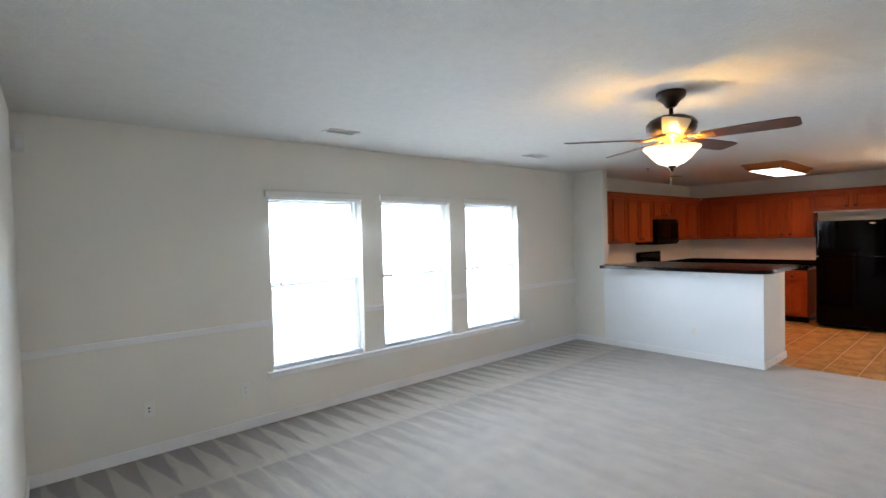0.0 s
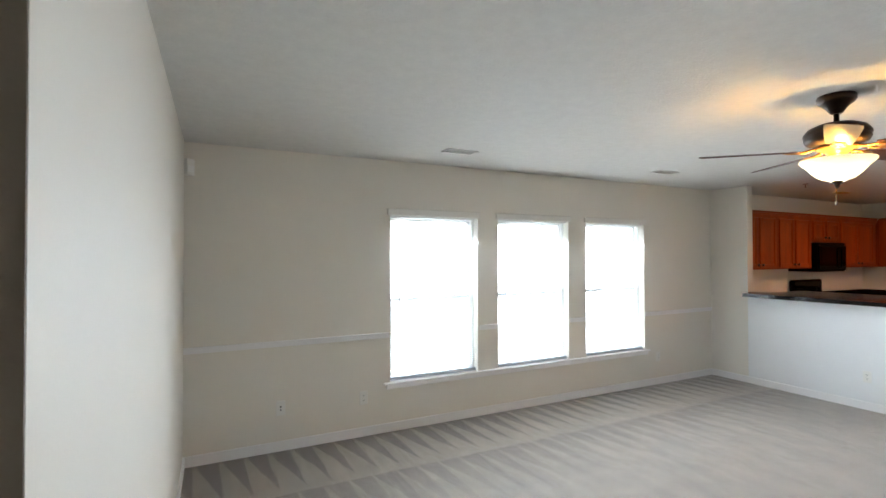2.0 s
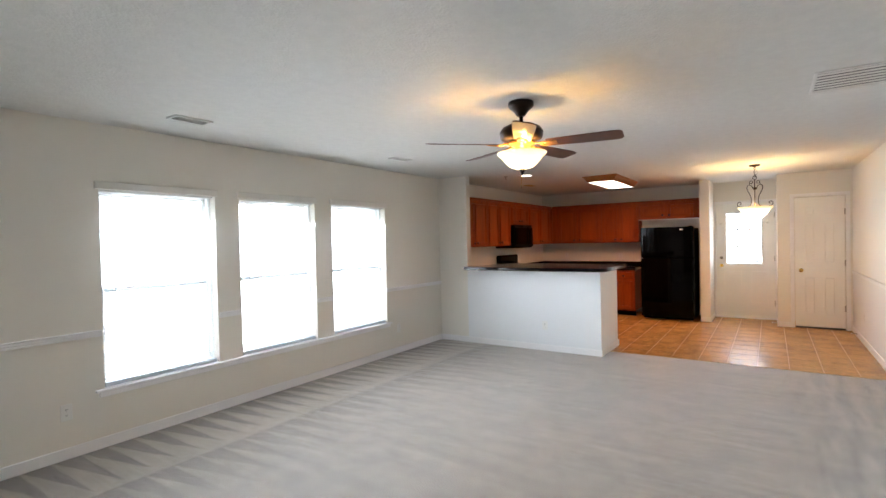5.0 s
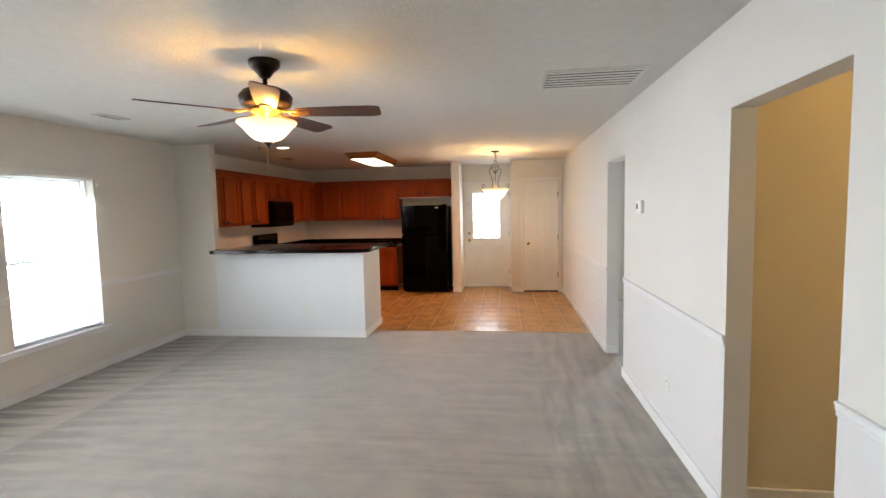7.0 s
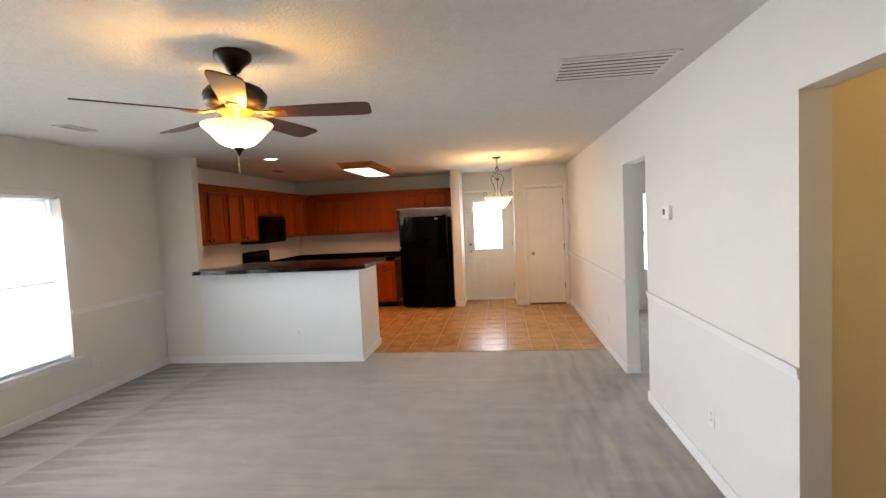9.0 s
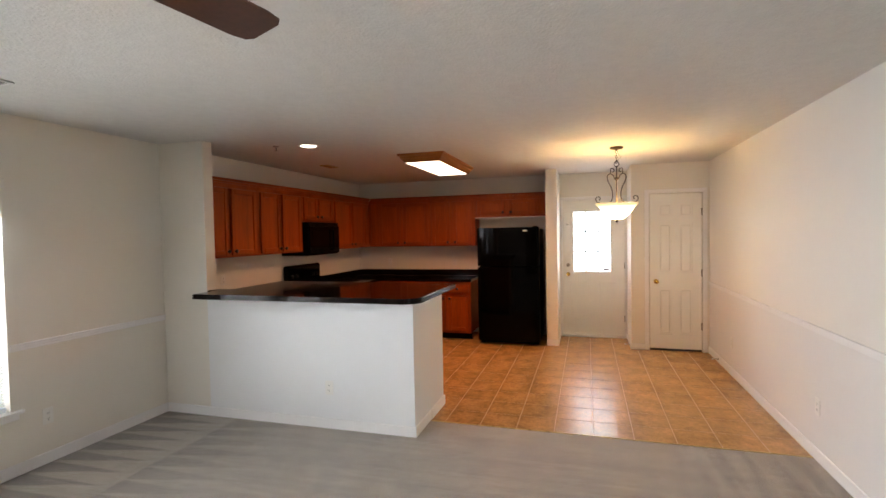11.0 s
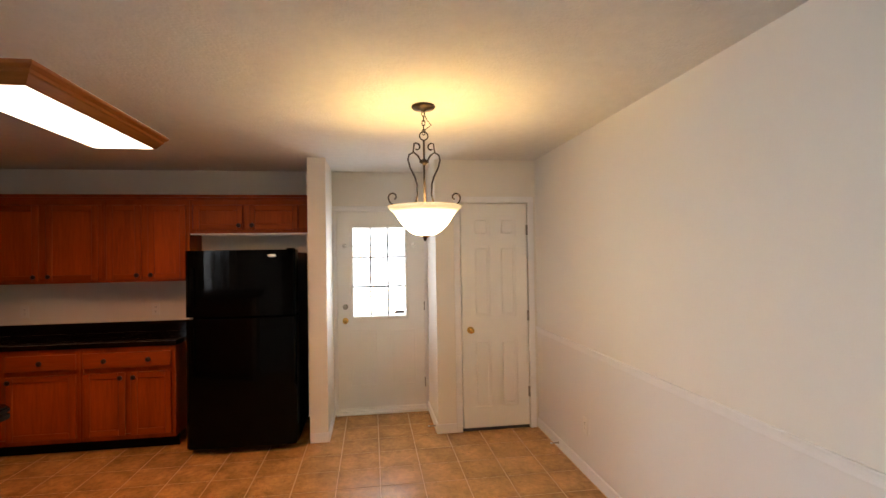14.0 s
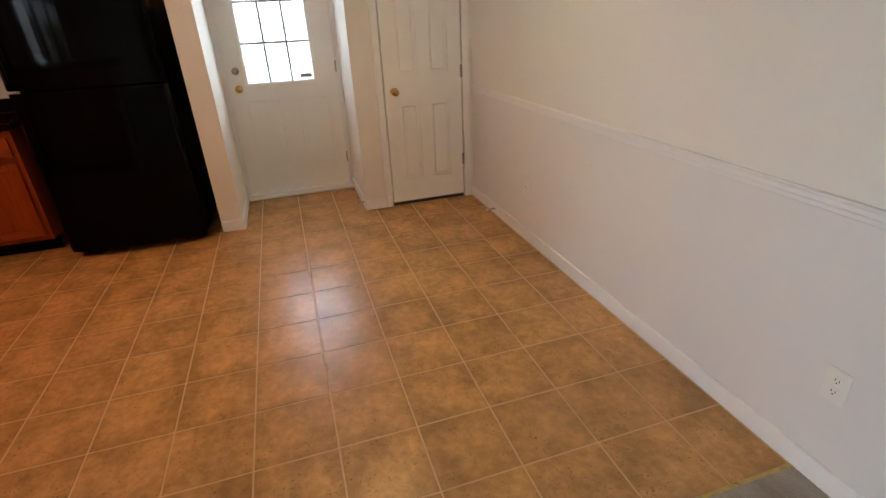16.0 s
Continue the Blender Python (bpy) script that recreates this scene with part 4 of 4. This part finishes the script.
def ceiling_fan():
    """A five-blade bronze fan with an alabaster bowl light."""
    x, y = FAN
    f = thing("ceiling_fan", (x, y, CEIL), "bronze five-blade ceiling fan with a lit alabaster bowl", "ceiling fan")
    part("canopy", lathe([(0.084, 0), (0.088, -0.006), (0.087, -0.030), (0.076, -0.044), (0.066, -0.050), (0.046, -0.070), (0.032, -0.092), (0.022, -0.100)], (x, y, CEIL)), M_BRONZE, f)
    part("downrod", lathe([(0.013, -0.08), (0.013, -0.15), (0.022, -0.152), (0.022, -0.168)], (x, y, CEIL), 16), M_BRONZE, f)
    part("motor", lathe([(0.03, 2.288), (0.085, 2.280), (0.128, 2.260), (0.148, 2.234), (0.150, 2.222), (0.144, 2.212), (0.147, 2.200), (0.136, 2.180), (0.098, 2.168), (0.05, 2.160)], (x, y, 0)), M_BRONZE, f)
    part("motor_band", lathe([(0.08, 2.166), (0.095, 2.160), (0.092, 2.146), (0.06, 2.136), (0.045, 2.12), (0.045, 2.085), (0.03, 2.08)], (x, y, 0)), M_ANTIQUE, f, "antique brass lower housing")
    me_blade, me_iron = None, None
    for k, deg in enumerate((62, 134, 206, 278, 350)):
        if me_blade is None:
            w = [(0.175, 0.050), (0.21, 0.056), (0.40, 0.066), (0.60, 0.071), (0.645, 0.064), (0.66, 0.045)]
            bb = prism([(a, -b) for a, b in w] + [(a, b) for a, b in reversed(w)], -0.003, 0.003, 0.0015)
            me_blade = mesh_of("blade", bb, M_BLADE)
            ib = tube([(0.085, 0, 0.010), (0.12, 0.0, 0.004), (0.15, 0.022, -0.006), (0.19, 0.030, -0.006), (0.225, 0.018, -0.006)], 0.007)
            tube([(0.12, 0.0, 0.004), (0.15, -0.022, -0.006), (0.19, -0.030, -0.006), (0.225, -0.018, -0.006)], 0.007, 8, ib)
            box(ib, 0.17, 0.245, -0.028, 0.028, -0.009, -0.0035, 0.002)
            me_iron = mesh_of("blade_iron", ib, M_ANTIQUE)
        blade = new("blade", me_blade)
        blade.parent = f
        blade.matrix_parent_inverse = Matrix.Translation(-f.location)
        blade.matrix_basis = pose(x, y, 2.142, 0, 0, deg) @ pose(0, 0, 0, -12, 0, 0)
        iron = new("blade_iron", me_iron)
        iron.parent = blade
    bowl = lathe([(0.166, 2.090), (0.169, 2.084), (0.158, 2.070), (0.139, 2.054), (0.122, 2.034), (0.100, 2.010), (0.076, 1.990), (0.045, 1.979), (0.001, 1.976)], (x, y, 0), 40)
    bowl.faces.ensure_lookup_table()
    bmesh.ops.delete(bowl, geom=[g for g in bowl.faces if len(g.verts) > 4 and g.calc_center_median().z > 2.05], context="FACES")
    part("light_bowl", bowl, M_BOWL, f, "glowing alabaster glass bowl")
    part("finial", lathe([(0.024, 1.974), (0.026, 1.966), (0.012, 1.955), (0.010, 1.945), (0.003, 1.936)], (x, y, 0), 16), M_BRONZE, f)
    chain = part("pull_chain", tube([(x, y + 0.004, 1.940), (x, y + 0.006, 1.90), (x, y + 0.006, 1.868)], 0.0016, 6), M_BRASS, f)
    part("pull", lathe([(0.002, 0.012), (0.005, 0.005), (0.005, -0.006), (0.002, -0.012)], (x, y + 0.006, 1.858), 12), M_NICKEL, chain)


def spiral(cx, cz, r0, r1, a0, a1, n=14):
    out = []
    for i in range(n + 1):
        t = i / n
        a, rr = radians(a0 + (a1 - a0) * t), r0 + (r1 - r0) * t
        out.append((cx + rr * math.cos(a), cz + rr * math.sin(a)))
    return out


def pendant():
    """A wrought-iron pendant with scroll arms and an alabaster bowl."""
    x, y = PENDANT
    p = thing("pendant_lamp", (x, y, CEIL), "wrought-iron scroll pendant with a lit alabaster bowl", "pendant lamp")
    part("canopy", lathe([(0.066, 0), (0.068, -0.010), (0.060, -0.020), (0.016, -0.026), (0.010, -0.034)], (x, y, CEIL), 28), M_BRONZE, p)
    for k in range(5):
        z = 2.388 - k * 0.026
        pts = [(x + (0.009 * math.cos(a) if k % 2 else 0), y + (0 if k % 2 else 0.009 * math.cos(a)), z + 0.017 * math.sin(a)) for a in [2 * math.pi * i / 12 for i in range(13)]]
        part("chain_link", tube(pts, 0.0028, 6), M_BRONZE, p)
    part("cord", tube([(x, y, 2.40), (x + 0.012, y - 0.02, 2.36), (x + 0.004, y - 0.045, 2.325), (x, y - 0.01, 2.30), (x, y, 2.28)], 0.0025, 6), M_BRONZE, p)
    ring = [(x, y + 0.024 * math.cos(a), 2.262 + 0.024 * math.sin(a)) for a in [2 * math.pi * i / 16 for i in range(17)]]
    part("loop", tube(ring, 0.004), M_BRONZE, p)
    part("stem", lathe([(0.006, 2.240), (0.006, 2.130), (0.026, 2.122), (0.028, 2.110), (0.010, 2.100), (0.006, 2.09), (0.006, 1.86)], (x, y, 0), 14), M_BRONZE, p)
    for k in range(2):
        m = pose(x, y, 0, 0, 0, 90 + 180 * k)
        upper = [(0.020, 2.118), (0.035, 2.150), (0.060, 2.168), (0.085, 2.155), (0.092, 2.125), (0.080, 2.080), (0.055, 2.030), (0.042, 1.985), (0.040, 1.925), (0.050, 1.885), (0.075, 1.868)]
        part("arm", tube([m @ Vector((a, 0, b)) for a, b in upper], 0.0052), M_BRONZE, p)
        curl = [m @ Vector((a, 0, b)) for a, b in spiral(0.042, 2.196, 0.010, 0.026, -60, -300, 14)] + [m @ Vector((0.062, 0, 2.168))]
        part("scroll", tube(curl, 0.0046), M_BRONZE, p)
        out = [(0.165, 1.868), (0.185, 1.872), (0.198, 1.885)] + spiral(0.178, 1.912, 0.030, 0.012, -40, 250, 16)
        part("rim_scroll", tube([m @ Vector((a, 0, b)) for a, b in out], 0.0048), M_BRONZE, p)
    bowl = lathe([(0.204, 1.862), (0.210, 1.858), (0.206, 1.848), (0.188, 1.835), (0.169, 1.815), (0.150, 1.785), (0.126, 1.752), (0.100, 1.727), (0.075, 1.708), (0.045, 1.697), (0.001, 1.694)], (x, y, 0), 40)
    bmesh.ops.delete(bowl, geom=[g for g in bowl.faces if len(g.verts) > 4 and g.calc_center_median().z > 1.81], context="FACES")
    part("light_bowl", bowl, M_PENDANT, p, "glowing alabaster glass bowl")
    part("finial", lathe([(0.020, 1.695), (0.020, 1.687), (0.009, 1.679), (0.011, 1.671), (0.002, 1.661)], (x, y, 0), 14), M_BRONZE, p)


def kitchen_light():
    """A fluorescent box lamp in a mitred oak moulding of four sides."""
    x0, x1, y0, y1 = 7.937, 9.345, 2.535, 3.050
    k = thing("kitchen_ceiling_lamp", ((x0 + x1) / 2, (y0 + y1) / 2, CEIL), "oak-framed fluorescent ceiling lamp, switched on", "ceiling lamp")

    def corners(s):
        return [(x0 + s, y0 + s), (x1 - s, y0 + s), (x1 - s, y1 - s), (x0 + s, y1 - s)]

    levels = [(0.0, 0.001), (0.0, 0.010), (0.003, 0.018), (0.014, 0.026), (0.024, 0.032), (0.026, 0.046), (0.034, 0.052), (0.044, 0.066), (0.060, 0.088), (0.064, 0.092), (0.070, 0.092), (0.070, 0.076)]
    for i in range(4):
        bm = bmesh.new()
        rows = [[bm.verts.new((*corners(s)[(i + e) % 4], CEIL - z)) for e in (0, 1)] for s, z in levels]
        for p, q in zip(rows, rows[1:]):
            bm.faces.new((p[0], p[1], q[1], q[0]))
        bmesh.ops.recalc_face_normals(bm, faces=bm.faces)
        part("frame_side", bm, M_LAMP_OAK if i % 2 == 0 else M_LAMP_OAK_Y, k)
    part("diffuser", boxes((x0 + 0.069, x1 - 0.069, y0 + 0.069, y1 - 0.069, CEIL - 0.090, CEIL - 0.086)), M_TUBE, k, "glowing white acrylic diffuser")


def vent(x0, x1, y0, y1, along, count, name, label, brown=False):
    v = thing(name, ((x0 + x1) / 2, (y0 + y1) / 2, CEIL), label, "vent")
    w = 0.022
    z0 = CEIL - 0.010
    # flat dark sheet stands for the shaded duct behind the slats
    part("backing", boxes((x0 + w, x1 - w, y0 + w, y1 - w, CEIL - 0.003, CEIL - 0.001)), M_DARK if brown else M_DUCT, v)
    part("frame", boxes((x0, x1, y0, y0 + w, z0, CEIL - 0.0005), (x0, x1, y1 - w, y1, z0, CEIL - 0.0005), (x0, x0 + w, y0 + w, y1 - w, z0, CEIL - 0.0005), (x1 - w, x1, y0 + w, y1 - w, z0, CEIL - 0.0005), bevel=0.003), M_STRIP if brown else M_GRILLE, v)
    for i in range(count):
        if along == "y":
            a = x0 + w + (x1 - x0 - 2 * w) * (i + 0.5) / count
            h = (x1 - x0 - 2 * w) / count * 0.25
            s = boxes((-h, h, y0 + w, y1 - w, -0.001, 0.001))
            m = pose(a, 0, z0 + 0.002, 0, 3, 0)
        else:
            a = y0 + w + (y1 - y0 - 2 * w) * (i + 0.5) / count
            h = (y1 - y0 - 2 * w) / count * 0.40
            s = boxes((x0 + w, x1 - w, -h, h, -0.001, 0.001))
            m = pose(0, a, z0 + 0.003, 28, 0, 0)
        s.transform(m)
        part("slat", s, M_ANTIQUE if brown else M_GRILLE, v)


ceiling_fan()
pendant()
kitchen_light()
vent(4.13, 4.64, -0.215, 0.435, "y", 7, "return_grille", "large white louvred return-air grille in the ceiling")
vent(2.33, 2.61, 4.13, 4.27, "x", 5, "ceiling_vent", "small white louvred ceiling air vent")
vent(4.70, 4.98, 4.05, 4.19, "x", 5, "ceiling_vent", "small white louvred ceiling air vent")
vent(8.36, 8.60, 4.10, 4.22, "x", 5, "ceiling_vent", "small brown-tinted kitchen ceiling vent", True)
can = thing("recessed_light", (7.18, 3.64, CEIL), "round recessed ceiling light, switched on", "recessed light")
part("trim_ring", lathe([(0.075, 0.001), (0.098, 0.0), (0.100, -0.004), (0.092, -0.008), (0.074, -0.003)], (7.18, 3.64, CEIL - 0.001), 32), M_GRILLE, can)
part("lamp_face", lathe([(0.074, -0.002), (0.074, -0.004), (0.001, -0.006)], (7.18, 3.64, CEIL - 0.001), 32), M_CAN, can, "glowing lamp face")
sp = thing("sprinkler_head", (7.09, 3.93, CEIL), "small pendent fire sprinkler head", "sprinkler")
part("escutcheon", lathe([(0.032, 0), (0.030, -0.006), (0.012, -0.010)], (7.09, 3.93, CEIL - 0.0005), 18), M_NICKEL, sp)
part("deflector", lathe([(0.008, -0.010), (0.006, -0.040), (0.016, -0.042), (0.016, -0.045), (0.003, -0.046)], (7.09, 3.93, CEIL), 14), M_NICKEL, sp)

# ---- plates, stops and sensors ----


def plate(wall, a, face, z, out, holes, name="outlet", label="white duplex outlet on a white plate", category="outlet", w=0.036, h=0.058):
    """A cover plate; wall n, s: a runs along x; e: a runs along y."""
    def dims(p0, p1, d0, d1, q0, q1):
        lo, hi = sorted((face + out * d0, face + out * d1))
        return (p0, p1, lo, hi, q0, q1) if wall in "ns" else (lo, hi, p0, p1, q0, q1)

    at = (a, face, z) if wall in "ns" else (face, a, z)
    t = thing(name, at, label, category, category + "s")
    part("cover", boxes(dims(a - w, a + w, 0.0005, 0.006, z - h, z + h), bevel=0.002), M_PLASTIC, t)
    for da, dz, hw, hh, dark in holes:
        part("slot" if dark else "receptacle", boxes(dims(a + da - hw, a + da + hw, 0.006, 0.0075 if not dark else 0.0082, z + dz - hh, z + dz + hh)), M_DARK if dark else M_PLASTIC, t)
    return t


DUPLEX = [(0, 0.020, 0.016, 0.014, False), (0, -0.020, 0.016, 0.014, False)] + [(s * 0.006, q, 0.0012, 0.004, True) for s in (-1, 1) for q in (0.022, -0.018)] + [(0, q, 0.002, 0.002, True) for q in (0.012, -0.028)]
plate("n", 1.852, WALL_N, 0.336, -1, DUPLEX)
plate("n", 5.588, WALL_N, 0.339, -1, DUPLEX)
plate("n", 1.157, WALL_N, 0.347, -1, [(0, 0.012, 0.006, 0.006, True), (0, -0.014, 0.005, 0.005, True)], "cable_outlet", "white cable and telephone jack plate", "jack plate")
plate("s", 4.196, WALL_S, 0.37, 1, DUPLEX)
plate("s", 8.966, WALL_S, 0.35, 1, DUPLEX)
plate("s", 6.932, WALL_S, 0.367, 1, DUPLEX)
plate("e", 3.16, 6.62, 0.338, -1, DUPLEX)
plate("n", 7.37, WALL_N, 1.133, -1, DUPLEX)
plate("e", 4.287, WALL_E, 1.12, -1, DUPLEX)
plate("e", 3.169, WALL_E, 1.11, -1, DUPLEX)
sw = plate("s", 1.845, WALL_S, 1.128, 1, [], "switch_plate", "white four-gang toggle switch plate", "switch", 0.104, 0.058)
for k in range(4):
    sx = 1.845 - 0.069 + 0.046 * k
    part("toggle_slot", boxes((sx - 0.005, sx + 0.005, WALL_S + 0.006, WALL_S + 0.007, 1.116, 1.140)), M_GRILLE, sw)
    tb = boxes((-0.0035, 0.0035, 0.0, 0.014, -0.005, 0.005), bevel=0.001)
    tb.transform(pose(sx, WALL_S + 0.006, 1.128, 25 if k != 3 else -25, 0, 0))
    part("toggle", tb, M_NICKEL, sw)
    for dz in (0.030, -0.030):
        part("screw", lathe([(0.003, 0), (0.003, 0.0015), (0.001, 0.002)], (sx, WALL_S + 0.006, 1.128 + dz), 8, None, "y"), M_GRILLE, sw)
th = thing("thermostat", (4.85, WALL_S, 1.50), "small white wall thermostat with a dark display", "thermostat")
part("body", boxes((4.79, 4.91, WALL_S + 0.0005, WALL_S + 0.028, 1.50, 1.60), bevel=0.006), M_PLASTIC, th)
part("display", boxes((4.86, 4.90, WALL_S + 0.028, WALL_S + 0.0295, 1.535, 1.575)), M_DARK, th)
se = thing("motion_sensor", (0.50, 4.79, 2.18), "white corner motion sensor under the ceiling", "motion sensor")
part("body", prism([(0.4605, 4.8275), (0.4605, 4.765), (0.480, 4.750), (0.530, 4.795), (0.525, 4.8275)], 2.18, 2.30, 0.004), M_PLASTIC, se)
part("lens", prism([(0.4815, 4.749), (0.4845, 4.747), (0.525, 4.7855), (0.5225, 4.788)], 2.20, 2.25), M_SLAT, se)
for sx, sy, ex, ey in ((9.46, WALL_S + T, 0, 1), (10.04, 0.565 + T, 0, 1)):
    ds = thing("door_stop", (sx, sy, 0.045), "spring door stop on the baseboard", "door stop", "door stops")
    part("spring", lathe([(0.010, 0.0), (0.006, 0.006), (0.005, 0.055), (0.004, 0.057)], (sx, sy, 0.045), 10, None, "y"), M_NICKEL, ds)
    part("tip", lathe([(0.008, 0.055), (0.008, 0.068), (0.003, 0.070)], (sx, sy, 0.045), 10, None, "y"), M_RUBBER, ds)

# ---- floor tiles ----
P, J = 0.2985, 0.0021
tile_meshes = {}


def tile_mesh(w, d):
    key = (round(w, 3), round(d, 3))
    if key not in tile_meshes:
        bm = bmesh.new()
        c = 0.0022
        lo = [bm.verts.new((a, b, -0.0030)) for a, b in ((0, 0), (w, 0), (w, d), (0, d))]
        hi = [bm.verts.new((a, b, 0.0)) for a, b in ((c, c), (w - c, c), (w - c, d - c), (c, d - c))]
        bm.faces.new(hi)
        for i in range(4):
            j = (i + 1) % 4
            bm.faces.new((lo[i], lo[j], hi[j], hi[i]))
        bmesh.ops.recalc_face_normals(bm, faces=bm.faces)
        tile_meshes[key] = mesh_of("tile", bm, M_TILE)
    return tile_meshes[key]


for i in range(13):
    for j in range(18):
        tx0, tx1 = 6.97 + i * P, min(6.97 + (i + 1) * P, WALL_E - 0.002)
        ty0, ty1 = max(-0.402 + j * P, WALL_S + T), min(-0.402 + (j + 1) * P, WALL_N - 0.002)
        if tx1 - tx0 < 0.03 or ty1 - ty0 < 0.03:
            continue
        tile = new("tile", tile_mesh(tx1 - tx0 - 2 * J, ty1 - ty0 - 2 * J))
        tile.parent = kitchen_floor
        tile.location = (tx0 + J, ty0 + J, 0.0)
